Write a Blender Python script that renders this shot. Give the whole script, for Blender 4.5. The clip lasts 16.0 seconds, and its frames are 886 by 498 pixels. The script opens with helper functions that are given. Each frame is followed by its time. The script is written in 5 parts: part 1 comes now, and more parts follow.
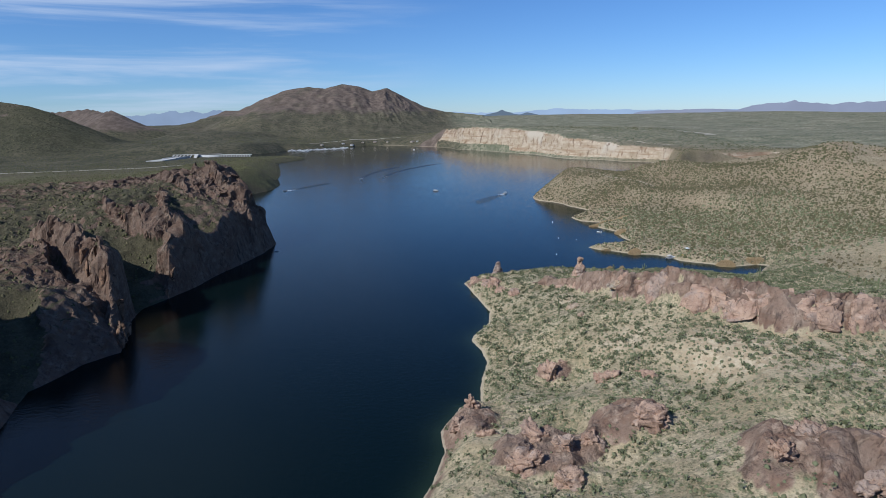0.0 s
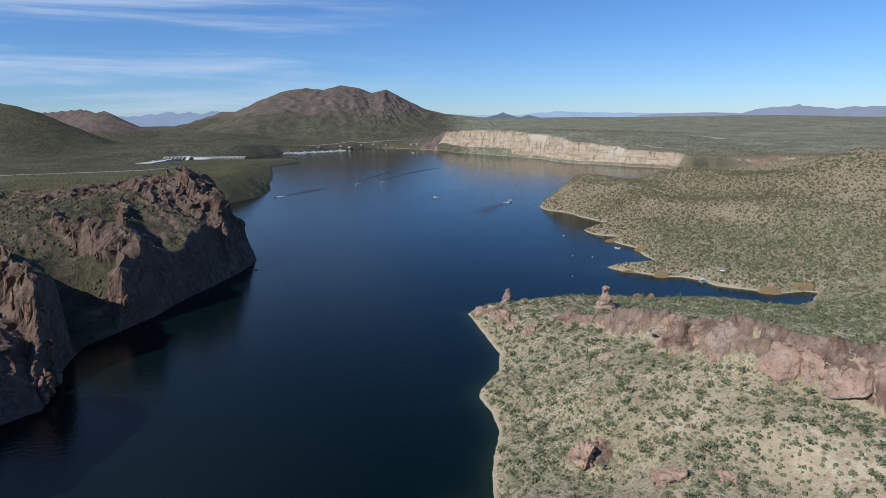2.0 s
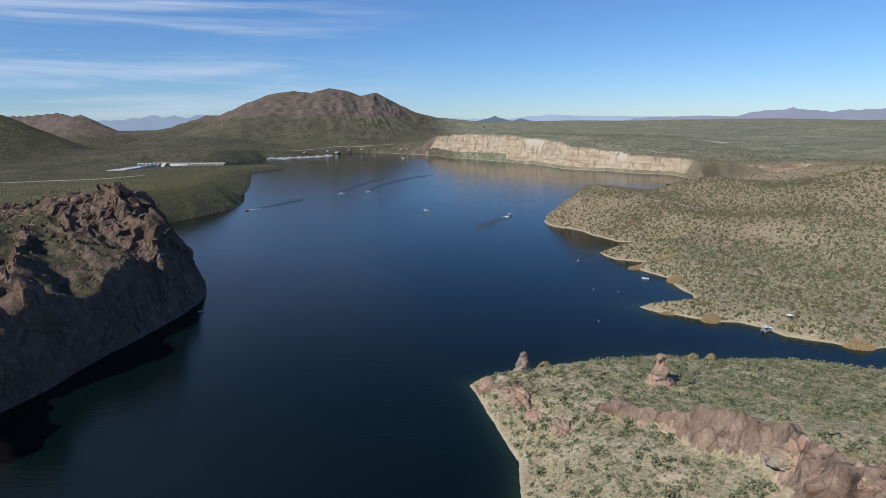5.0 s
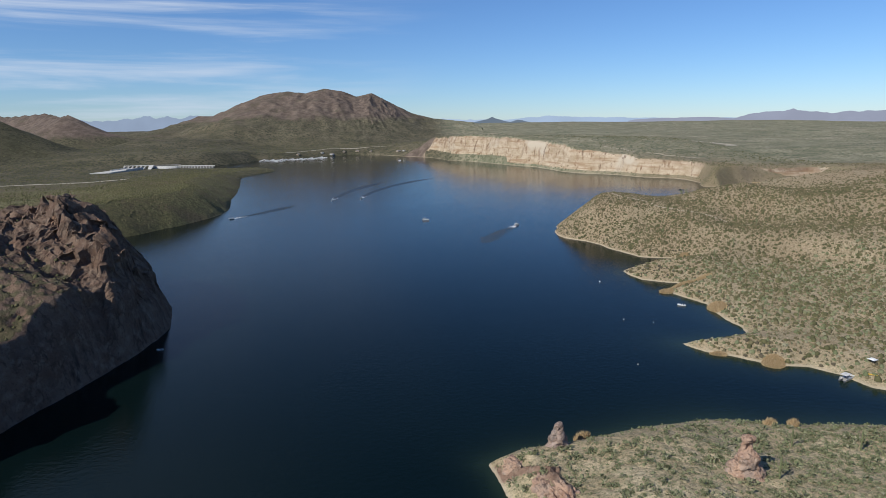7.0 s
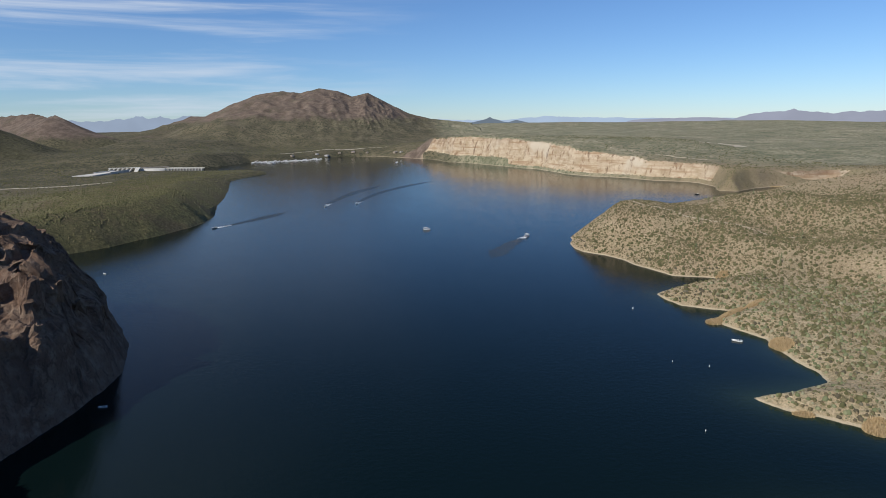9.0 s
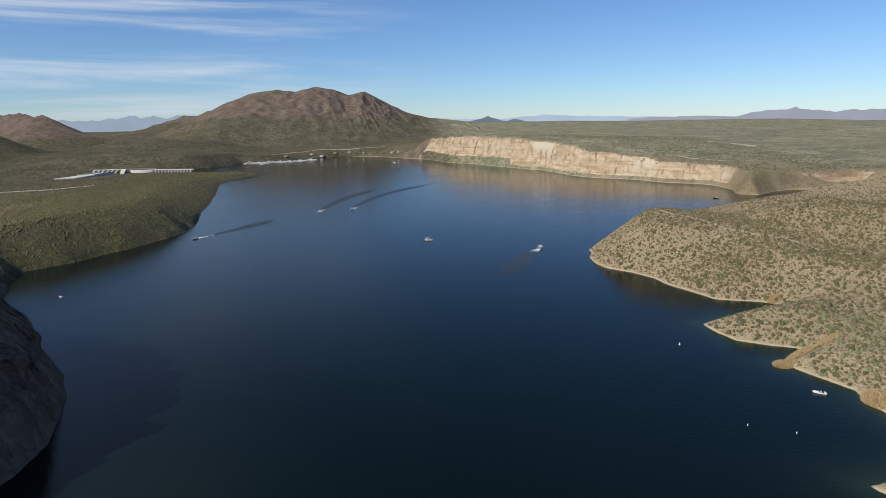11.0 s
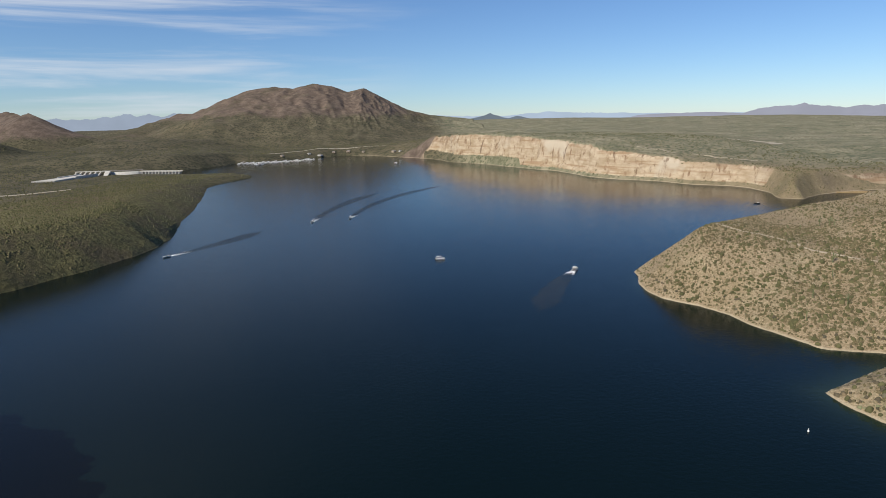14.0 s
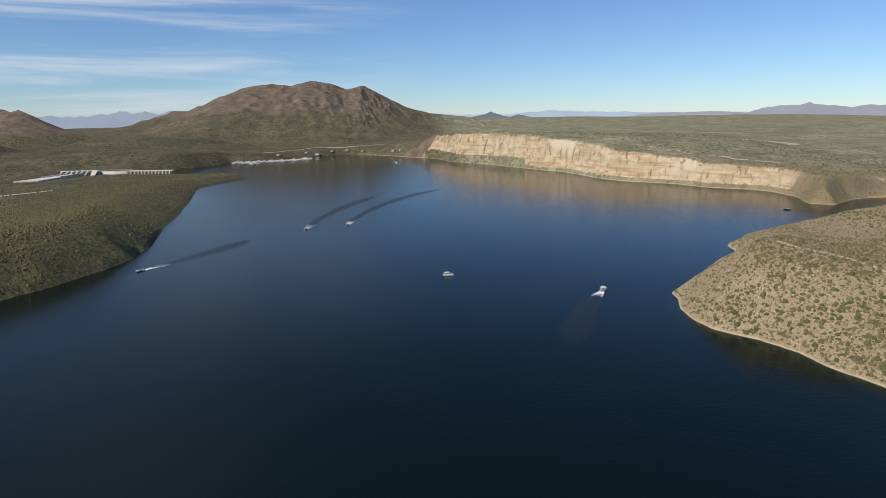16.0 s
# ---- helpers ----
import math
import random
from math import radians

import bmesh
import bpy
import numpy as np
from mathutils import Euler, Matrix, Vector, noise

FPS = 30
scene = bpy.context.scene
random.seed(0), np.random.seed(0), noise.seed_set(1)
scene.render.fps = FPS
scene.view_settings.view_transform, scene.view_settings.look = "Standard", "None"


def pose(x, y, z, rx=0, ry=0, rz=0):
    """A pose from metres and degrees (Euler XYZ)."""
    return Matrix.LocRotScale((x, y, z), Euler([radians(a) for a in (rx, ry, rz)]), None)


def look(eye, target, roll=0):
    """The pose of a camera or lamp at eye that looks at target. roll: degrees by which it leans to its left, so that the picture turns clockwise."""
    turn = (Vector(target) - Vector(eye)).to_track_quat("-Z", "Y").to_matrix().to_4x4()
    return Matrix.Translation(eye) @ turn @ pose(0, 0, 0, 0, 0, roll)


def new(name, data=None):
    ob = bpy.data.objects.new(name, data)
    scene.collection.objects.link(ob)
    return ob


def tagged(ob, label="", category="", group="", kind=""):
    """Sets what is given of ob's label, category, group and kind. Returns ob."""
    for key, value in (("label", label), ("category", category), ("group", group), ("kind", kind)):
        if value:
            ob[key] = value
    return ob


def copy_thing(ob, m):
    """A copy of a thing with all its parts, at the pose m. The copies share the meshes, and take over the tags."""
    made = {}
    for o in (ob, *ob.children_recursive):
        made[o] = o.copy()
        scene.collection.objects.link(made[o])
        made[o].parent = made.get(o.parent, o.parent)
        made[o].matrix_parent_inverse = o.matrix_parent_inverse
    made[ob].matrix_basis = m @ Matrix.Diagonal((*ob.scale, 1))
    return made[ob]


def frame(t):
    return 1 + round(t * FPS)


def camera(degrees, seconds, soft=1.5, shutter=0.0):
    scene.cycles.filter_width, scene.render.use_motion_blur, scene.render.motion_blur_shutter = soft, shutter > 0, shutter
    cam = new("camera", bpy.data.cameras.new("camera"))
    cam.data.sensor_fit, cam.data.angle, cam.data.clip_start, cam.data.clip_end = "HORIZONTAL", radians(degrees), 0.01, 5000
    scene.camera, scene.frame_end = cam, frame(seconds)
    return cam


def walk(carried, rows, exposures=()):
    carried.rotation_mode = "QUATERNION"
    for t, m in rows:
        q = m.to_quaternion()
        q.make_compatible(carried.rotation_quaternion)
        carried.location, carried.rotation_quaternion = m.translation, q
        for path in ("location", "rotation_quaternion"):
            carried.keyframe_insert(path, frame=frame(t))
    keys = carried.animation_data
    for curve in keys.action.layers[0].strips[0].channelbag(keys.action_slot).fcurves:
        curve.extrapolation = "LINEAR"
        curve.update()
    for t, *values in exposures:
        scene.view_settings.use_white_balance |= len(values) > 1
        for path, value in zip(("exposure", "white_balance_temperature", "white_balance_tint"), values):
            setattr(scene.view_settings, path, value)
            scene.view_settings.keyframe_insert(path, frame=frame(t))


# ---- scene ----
cam = camera(73.4, 16.0, soft=0.85)
PATH = [
    (0, (-0.806, -0.727, 99.283), (-0.792, 1.225, 98.846), -1.2),
    (0.5, (-0.894, 12.337, 99.264), (-0.879, 14.289, 98.828), -1.1),
    (1, (-1.003, 25.488, 99.252), (-0.987, 27.44, 98.818), -1.0),
    (1.5, (-1.011, 38.794, 99.257), (-0.996, 40.747, 98.825), -1.0),
    (2, (-0.812, 52.267, 99.276), (-0.796, 54.221, 98.846), -0.9),
    (2.5, (-0.481, 65.893, 99.314), (-0.462, 67.847, 98.887), -1.1),
    (3, (-0.075, 79.533, 99.357), (-0.051, 81.488, 98.934), -1.2),
    (3.5, (0.217, 93.067, 99.382), (0.247, 95.022, 98.961), -1.2),
    (4, (0.213, 106.427, 99.406), (0.25, 108.382, 98.985), -1.1),
    (6.5, (-2.529, 172.791, 99.971), (-2.476, 174.747, 99.555), -0.9),
    (7, (-3.32, 186.168, 100.012), (-3.263, 188.124, 99.596), -0.9),
    (7.5, (-4.323, 199.729, 100.057), (-4.264, 201.684, 99.642), -0.9),
    (8, (-5.384, 213.415, 100.114), (-5.321, 215.37, 99.7), -0.9),
    (8.5, (-6.472, 227.185, 100.179), (-6.405, 229.14, 99.764), -0.9),
    (9, (-7.495, 240.943, 100.258), (-7.426, 242.898, 99.843), -0.9),
    (11.5, (-11.798, 309.145, 101.175), (-11.719, 311.099, 100.755), -1.0),
    (12, (-12.679, 322.609, 101.222), (-12.6, 324.563, 100.801), -1.0),
    (12.5, (-13.746, 336.037, 101.221), (-13.668, 337.99, 100.799), -1.1),
    (13, (-15.015, 349.482, 101.214), (-14.937, 351.435, 100.791), -1.0),
    (13.5, (-16.349, 362.846, 101.184), (-16.271, 364.798, 100.758), -1.1),
    (14, (-17.661, 376.135, 101.137), (-17.584, 378.087, 100.71), -1.2),
    (14.5, (-18.798, 389.24, 101.07), (-18.719, 391.192, 100.641), -1.2),
    (15, (-19.754, 402.216, 101.002), (-19.675, 404.168, 100.572), -1.2),
    (15.5, (-20.638, 415.172, 100.956), (-20.558, 417.124, 100.525), -1.1),
    (16, (-21.533, 428.163, 100.937), (-21.453, 430.114, 100.505), -1.0),
]
walk(cam, [(t, look(e, g, r)) for t, e, g, r in PATH], [(0, -0.05, 5300, 10), (7, 0.05, 5800, 10), (16, 0.14, 6350, 10)])

# ---------------------------------------------------------------- light
SUN_TO = Vector((-0.613, -0.46, 0.643))          # towards the sun, from behind on the left
world = bpy.data.worlds.new("world")
scene.world = world
world.use_nodes = True
wn, wl = world.node_tree.nodes, world.node_tree.links
wn.clear()
sky = wn.new("ShaderNodeTexSky")
sky.sky_type, sky.sun_disc = "NISHITA", False
sky.sun_elevation, sky.sun_rotation = math.asin(SUN_TO.z), math.atan2(SUN_TO.x, SUN_TO.y)
sky.altitude, sky.air_density, sky.dust_density, sky.ozone_density = 500, 1.0, 0.05, 4.0
coord = wn.new("ShaderNodeTexCoord")
# thin wind-drawn cirrus, streaked nearly level, in the upper sky on one side
stretch = wn.new("ShaderNodeMapping")
stretch.inputs["Rotation"].default_value = (0, radians(-4), 0)
stretch.inputs["Scale"].default_value = (1.7, 1.7, 24)
streak = wn.new("ShaderNodeTexNoise")
streak.inputs["Scale"].default_value, streak.inputs["Detail"].default_value = 1.3, 8
streak.inputs["Roughness"].default_value, streak.inputs["Distortion"].default_value = 0.55, 0.35
cut = wn.new("ShaderNodeMapRange")
cut.interpolation_type = "SMOOTHSTEP"
cut.inputs["From Min"].default_value, cut.inputs["From Max"].default_value = 0.42, 0.72
side = wn.new("ShaderNodeVectorMath")
side.operation = "DOT_PRODUCT"
side.inputs[1].default_value = (-0.62, 0.74, 0.25)
veil = wn.new("ShaderNodeMapRange")
veil.interpolation_type = "SMOOTHSTEP"
veil.inputs["From Min"].default_value, veil.inputs["From Max"].default_value = 0.72, 0.985
amount = wn.new("ShaderNodeMath")
amount.operation = "MULTIPLY"
thin = wn.new("ShaderNodeMath")
thin.operation = "MULTIPLY"
thin.inputs[1].default_value = 0.85
cloud = wn.new("ShaderNodeMixRGB")
cloud.inputs[2].default_value = (7.4, 7.8, 8.3, 1)
back = wn.new("ShaderNodeBackground")
back.inputs["Strength"].default_value = 0.085
wo = wn.new("ShaderNodeOutputWorld")
wl.new(coord.outputs["Generated"], stretch.inputs["Vector"])
wl.new(stretch.outputs["Vector"], streak.inputs["Vector"])
wl.new(streak.outputs["Fac"], cut.inputs["Value"])
wl.new(coord.outputs["Generated"], side.inputs[0])
wl.new(side.outputs["Value"], veil.inputs["Value"])
wl.new(cut.outputs["Result"], amount.inputs[0])
wl.new(veil.outputs["Result"], amount.inputs[1])
wl.new(amount.outputs[0], thin.inputs[0])
wl.new(thin.outputs[0], cloud.inputs[0])
tint = wn.new("ShaderNodeMixRGB")
tint.blend_type = "MULTIPLY"
tint.inputs[0].default_value, tint.inputs[2].default_value = 1.0, (0.80, 0.937, 1.12, 1)
wl.new(sky.outputs["Color"], tint.inputs[1])
wl.new(tint.outputs[0], cloud.inputs[1])
wl.new(cloud.outputs[0], back.inputs["Color"])
wl.new(back.outputs[0], wo.inputs["Surface"])

sun_data = bpy.data.lights.new("sun", "SUN")
sun_data.energy, sun_data.angle, sun_data.color = 5.0, radians(0.53), (1.0, 0.90, 0.75)
sun = new("sun", sun_data)
sun.matrix_world = look(SUN_TO * 500, (0, 0, 0))
scene.view_settings.exposure = 0.0


# ---------------------------------------------------------------- noise and landform arithmetic
def lattice(ix, iy, iz, seed):
    h = (ix * 374761393 + iy * 668265263 + iz * 2147483647 + seed * 974634777) & 0xFFFFFFFF
    h = ((h ^ (h >> 13)) * 1274126177) & 0xFFFFFFFF
    return ((h ^ (h >> 16)) & 0xFFFF) / 65535.0


def smooth(u):
    return u * u * u * (u * (u * 6 - 15) + 10)


def grain2(x, y, seed):
    """Smooth value noise on a plane, -1 to 1."""
    fx, fy = np.floor(x), np.floor(y)
    u, v = smooth(x - fx), smooth(y - fy)
    ix, iy = fx.astype(np.int64), fy.astype(np.int64)
    a, b = lattice(ix, iy, 0, seed), lattice(ix + 1, iy, 0, seed)
    c, d = lattice(ix, iy + 1, 0, seed), lattice(ix + 1, iy + 1, 0, seed)
    return 2 * (a + (b - a) * u + (c - a) * v + (a - b - c + d) * u * v) - 1


def grain3(x, y, z, seed):
    fz = np.floor(z)
    w, iz = smooth(z - fz), fz.astype(np.int64)
    fx, fy = np.floor(x), np.floor(y)
    u, v = smooth(x - fx), smooth(y - fy)
    ix, iy = fx.astype(np.int64), fy.astype(np.int64)

    def layer(k):
        a, b = lattice(ix, iy, iz + k, seed), lattice(ix + 1, iy, iz + k, seed)
        c, d = lattice(ix, iy + 1, iz + k, seed), lattice(ix + 1, iy + 1, iz + k, seed)
        return a + (b - a) * u + (c - a) * v + (a - b - c + d) * u * v
    lo, hi = layer(0), layer(1)
    return 2 * (lo + (hi - lo) * w) - 1


def fractal(x, y, size, octaves, seed, gain=0.5):
    total, amp, norm = 0, 1.0, 0
    for k in range(octaves):
        c, s = math.cos(k * 1.1), math.sin(k * 1.1)
        total = total + amp * grain2((x * c - y * s) / size + 17.3 * k, (x * s + y * c) / size - 9.1 * k, seed + k)
        norm, amp, size = norm + amp, amp * gain, size / 2.03
    return total / norm


def ridged(x, y, size, octaves, seed, gain=0.5):
    total, amp, norm = 0, 1.0, 0
    for k in range(octaves):
        c, s = math.cos(k * 0.9 + 0.4), math.sin(k * 0.9 + 0.4)
        n = grain2((x * c - y * s) / size + 5.3 * k, (x * s + y * c) / size + 3.7 * k, seed + k)
        total = total + amp * (1 - 2 * np.abs(n))
        norm, amp, size = norm + amp, amp * gain, size / 2.1
    return total / norm


def step(lo, hi, v):
    u = np.clip((v - lo) / (hi - lo), 0, 1)
    return u * u * (3 - 2 * u)


# ---------------------------------------------------------------- plan of the lake
WEST_SHORE = [(-150, -700), (-140, -100), (-138, 60), (-142, 150), (-150, 185), (-158, 210), (-152, 235), (-143, 248),
              (-150, 265), (-160, 290), (-163, 310), (-157, 328), (-151, 350), (-146, 385), (-139, 415), (-134, 445),
              (-134, 478), (-142, 499), (-150, 515), (-162, 535), (-188, 560), (-225, 600), (-262, 650), (-290, 700),
              (-298, 724), (-277, 752), (-268, 778), (-254, 808), (-243, 850), (-240, 880), (-248, 930), (-256, 965),
              (-285, 1080), (-305, 1170), (-340, 1290), (-362, 1360), (-358, 1400), (-334, 1515)]
DAM_ARM = [(-345, 1555), (-395, 1590), (-480, 1620), (-575, 1640), (-585, 1690), (-540, 1750), (-500, 1850), (-480, 1945)]
FAR_SHORE = [(-400, 1990), (-322, 2100), (-247, 2175), (-147, 2150), (-80, 2075), (17, 1950), (60, 1818), (118, 1749),
             (183, 1611), (248, 1507), (270, 1400), (308, 1326), (357, 1276), (383, 1228), (423, 1201), (434, 1174),
             (430, 1118), (414, 1066), (434, 1056), (481, 1095), (540, 1115), (620, 1128), (640, 1105), (560, 1050),
             (470, 1020), (400, 990), (330, 955)]
HEADLAND_SHORE = [(288, 933), (255, 911), (219, 870), (214, 850), (186, 823), (164, 797), (143, 772), (124, 751),
                  (121, 738), (116, 722), (114, 705), (117, 692), (131, 677), (139, 661), (143, 642), (150, 628),
                  (156, 612), (177, 606), (186, 598), (160, 588), (144, 580), (129, 571), (130, 558), (134, 549),
                  (146, 542), (157, 537), (139, 521), (143, 511), (151, 496), (148, 484), (148, 469), (150, 458),
                  (148, 449), (130, 442), (112, 438), (118, 428), (127, 423), (140, 411), (152, 409), (160, 400),
                  (163, 388), (179, 379), (187, 370), (207, 374), (213, 371)]
PENINSULA_SHORE = [(200, 356), (185, 347), (165, 353), (147, 361), (114, 363), (100, 367), (88, 368), (72, 365),
                   (58, 361), (48, 358), (36, 354), (24, 352), (14, 346), (19, 320), (25, 293), (23, 275), (14, 258),
                   (13, 252), (17, 240), (18, 228), (14, 207), (13, 189), (6, 190), (2, 180), (-1, 173), (0, 161),
                   (-3, 150), (-7, 139), (-12, 110), (-8, 60), (0, 0), (10, -100), (20, -700)]
LAKE = np.array(WEST_SHORE + DAM_ARM + FAR_SHORE + HEADLAND_SHORE + PENINSULA_SHORE, float)

# lie of the land: x, y, height, run from the water's edge to that height, share of bare rock
WEST_LAND = [(-245, 148, 128, 40, .7), (-330, 90, 150, 60, .5), (-238, 214, 44, 40, .4), (-160, 150, 40, 20, .8), (-195, 302, 40, 20, .7), (-165, 282, 20, 14, .8),
             (-150, 225, 14, 16, .7), (-178, 235, 30, 30, .35), (-182, 337, 25, 30, .1), (-168, 322, 8, 20, .2), (-200, 332, 36, 30, .25),
             (-172, 365, 36, 9, .8), (-205, 385, 47, 16, .4), (-158, 392, 24, 7, .3), (-178, 405, 40, 10, .1),
             (-146, 440, 20, 7, .8), (-165, 437, 36, 12, .25), (-180, 475, 58, 30, 1), (-157, 474, 56, 27, 1), (-146, 462, 54, 27, 1),
             (-150, 494, 54, 30, 1), (-203, 510, 56, 40, .9), (-205, 445, 53, 25, .35), (-186, 425, 48, 14, .4), (-175, 452, 51, 14, .9), (-190, 525, 52, 25, .9), (-220, 420, 53, 25, .3)]
# rock fins that run down from the crest to the water: crest points x, y, height
FINS = [[(-222, 392, 50), (-203, 371, 49), (-183, 364, 47), (-163, 357, 43), (-158, 340, 24), (-156, 329, 4)],
        [(-215, 470, 58), (-205, 462, 58), (-190, 446, 52), (-174, 424, 43), (-152, 396, 24)],
        [(-205, 505, 59), (-190, 492, 64), (-177, 470, 63), (-160, 457, 50), (-139, 438, 26)],
        [(-215, 318, 48), (-190, 302, 47), (-170, 288, 40), (-152, 274, 31), (-145, 254, 12)],
        [(-198, 420, 51), (-186, 396, 46), (-172, 380, 38)]]
WEST_REACH = [(-236, 456, 52, 30, .75), (-178, 420, 47, 12, .75), (-240, 560, 36, 40, .7), (-300, 450, 50, 60, .55),
              (-380, 380, 62, 60, .65), (-330, 620, 26, 50, .1), (-420, 800, 15, 60, .05), (-262, 742, 30, 45, .05),
              (-285, 860, 29, 45, .05), (-363, 1258, 17, 50, .05), (-350, 1060, 25, 60, .05), (-530, 1200, 4, 60, .05),
              (-352, 1470, 9, 25, .1), (-460, 1480, 4.5, 60, .05), (-560, 1400, 2.5, 60, .05), (-720, 1420, 2, 40, .05), (-640, 1500, 2.5, 30, .1), (-570, 1590, 2, 20, .1), (-600, 1000, 8, 80, .05),
              (-900, 1300, 6, 60, .05), (-900, 1900, 40, 60, .1)]
FAR_LAND = [(-700, 1800, 40, 60, .35), (-620, 1950, 30, 60, .3), (-450, 2100, 14, 60, .1), (-200, 2300, 20, 90, .1),
            (0, 2120, 36, 90, .1), (60, 2000, 62, 40, .5), (150, 1800, 68, 30, .6), (230, 1640, 66, 30, .6),
            (300, 1540, 58, 28, .6), (330, 1420, 54, 28, .6), (370, 1330, 42, 22, .6), (420, 1270, 34, 20, .6),
            (480, 1220, 29, 20, .5), (440, 1080, 26, 27, .3), (432, 1100, 26, 26, .3), (462, 1168, 32, 15, .6), (530, 1165, 17, 30, .3), (700, 1250, 20, 60, .05)]
PLAIN = [(400, 1800, 56, 60, .0), (300, 2500, 66, 90, 0), (1000, 1600, 34, 60, 0), (1600, 2500, 52, 60, 0),
         (2600, 3400, 62, 60, 0), (800, 4600, 91, 60, 0), (2200, 4500, 86, 60, 0), (3400, 4300, 66, 60, 0),
         (-300, 4500, 90, 60, 0), (-2000, 4500, 72, 60, 0), (-1500, 1500, 40, 60, .1), (-1500, 500, 80, 60, .2),
         (1500, 1200, 40, 60, 0), (1500, 300, 60, 60, 0), (500, -500, 60, 90, .2), (-600, -400, 110, 90, .3)]
HEADLAND = [(156, 713, 27, 40, 0), (176, 724, 32, 42, 0), (184, 697, 35, 45, 0), (177, 651, 9, 25, 0),
            (214, 658, 29, 50, 0), (266, 708, 44, 60, 0), (243, 640, 18, 50, 0), (330, 677, 40, 60, 0),
            (295, 576, 25, 60, 0), (229, 547, 5, 25, 0), (223, 479, 6, 25, 0), (433, 630, 59, 60, 0),
            (600, 620, 64, 60, 0), (230, 800, 10, 45, 0), (310, 850, 7, 45, 0), (450, 900, 9, 50, 0), (700, 900, 26, 60, 0), (340, 760, 24, 50, 0), (520, 780, 34, 60, 0),
            (320, 430, 14, 40, 0), (200, 440, 4, 20, 0)]
PENINSULA = [(88, 215, 39, 50, .1), (90, 257, 27, 40, .1), (64, 243, 18, 40, .1), (110, 195, 40, 50, .1), (72, 212, 28, 40, .1), (70, 232, 25, 40, .1), (62, 272, 14, 30, .1), (98, 176, 29, 40, .1),
             (87, 178, 28, 45, .1), (52, 251, 12.5, 30, .1), (63, 209, 17, 40, .05), (38, 195, 5, 20, .05),
             (40, 287, 10, 20, .3), (52, 148, 18, 30, .2), (34, 143, 9, 18, .4), (71, 167, 17.5, 30, .05), (9, 176, 5, 6, .6),
             (80, 115, 25, 40, .3), (104, 146, 29, 40, .1), (30, 335, 6, 10, .3), (78, 322, 9, 20, .3)]
PENINSULA_EAST = [(100, 350, 4.5, 12, 0), (130, 338, 6, 15, 0), (120, 290, 11, 30, .1), (118, 235, 25, 40, .1), (60, 310, 12, 20, .2),
                  (150, 250, 17, 40, .1), (150, 190, 36, 50, .2), (210, 220, 26, 50, .1), (180, 310, 6, 30, 0),
                  (230, 340, 7, 25, 0), (320, 330, 22, 50, 0), (50, 60, 30, 40, .3), (150, 60, 40, 50, .2),
                  (100, -100, 45, 60, .2), (300, 150, 60, 60, .1), (28, 215, 4, 12, 0), (30, 250, 5.5, 12, 0)]
ANCHORS = np.array(WEST_LAND + WEST_REACH + FAR_LAND + PLAIN + HEADLAND + PENINSULA + PENINSULA_EAST, float)

# skyline of the mountain behind the marina, and of the lower hills beside it: x, height
MOUNTAIN = [(-1900, 30), (-1500, 50), (-1220, 92), (-1110, 142), (-1020, 140), (-940, 185), (-866, 214), (-790, 246),
            (-670, 263), (-580, 246), (-490, 272), (-400, 258), (-332, 229), (-256, 249), (-160, 195), (-60, 142), (40, 112), (260, 88)]
# crests of the hills beyond the dam: points x, y, height; half width; share of bare rock
HILLS = [([(-2600, 3300, 175), (-1900, 2950, 158), (-1705, 2800, 153), (-1530, 2714, 163), (-1390, 2550, 141), (-1273, 2415, 149), (-1200, 2400, 112), (-1110, 2385, 80), (-960, 2360, 36)], 330, 0.8),
         ([(-2400, 2000, 200), (-1700, 1880, 172), (-1400, 1820, 166), (-1255, 1800, 164), (-1175, 1800, 148), (-1129, 1800, 130), (-1030, 1790, 64), (-960, 1780, 25)], 300, 0.3)]


# ravines between the western headlands: floor points x, y, height
RAVINES = [[(-210, 348, 40), (-186, 338, 25), (-173, 327, 11), (-162, 311, -1)], [(-205, 250, 38), (-178, 232, 20), (-157, 210, -1)]]
# patches of broken rock ledges on the peninsula: x, y, radius, rise
LEDGES = [(28, 141, 15, 3.5), (50, 146, 10, 2.5), (80, 111, 16, 5), (41, 200, 7, 1.5), (9, 168, 8, 2.5), (96, 104, 14, 4)]
# crest of the broken rock wall along the peninsula
WALL_CREST = [[(14, 342, 3.5), (27, 329, 8.5), (37, 304, 9.5), (42, 284, 9)],
              [(44, 309, 11), (56, 299, 16.5), (76, 271, 26.5), (81, 254, 30), (79, 234, 36), (85, 211, 43), (93, 201, 42.5), (101, 191, 44), (112, 179, 43.5), (127, 175, 44), (152, 170, 43)]]


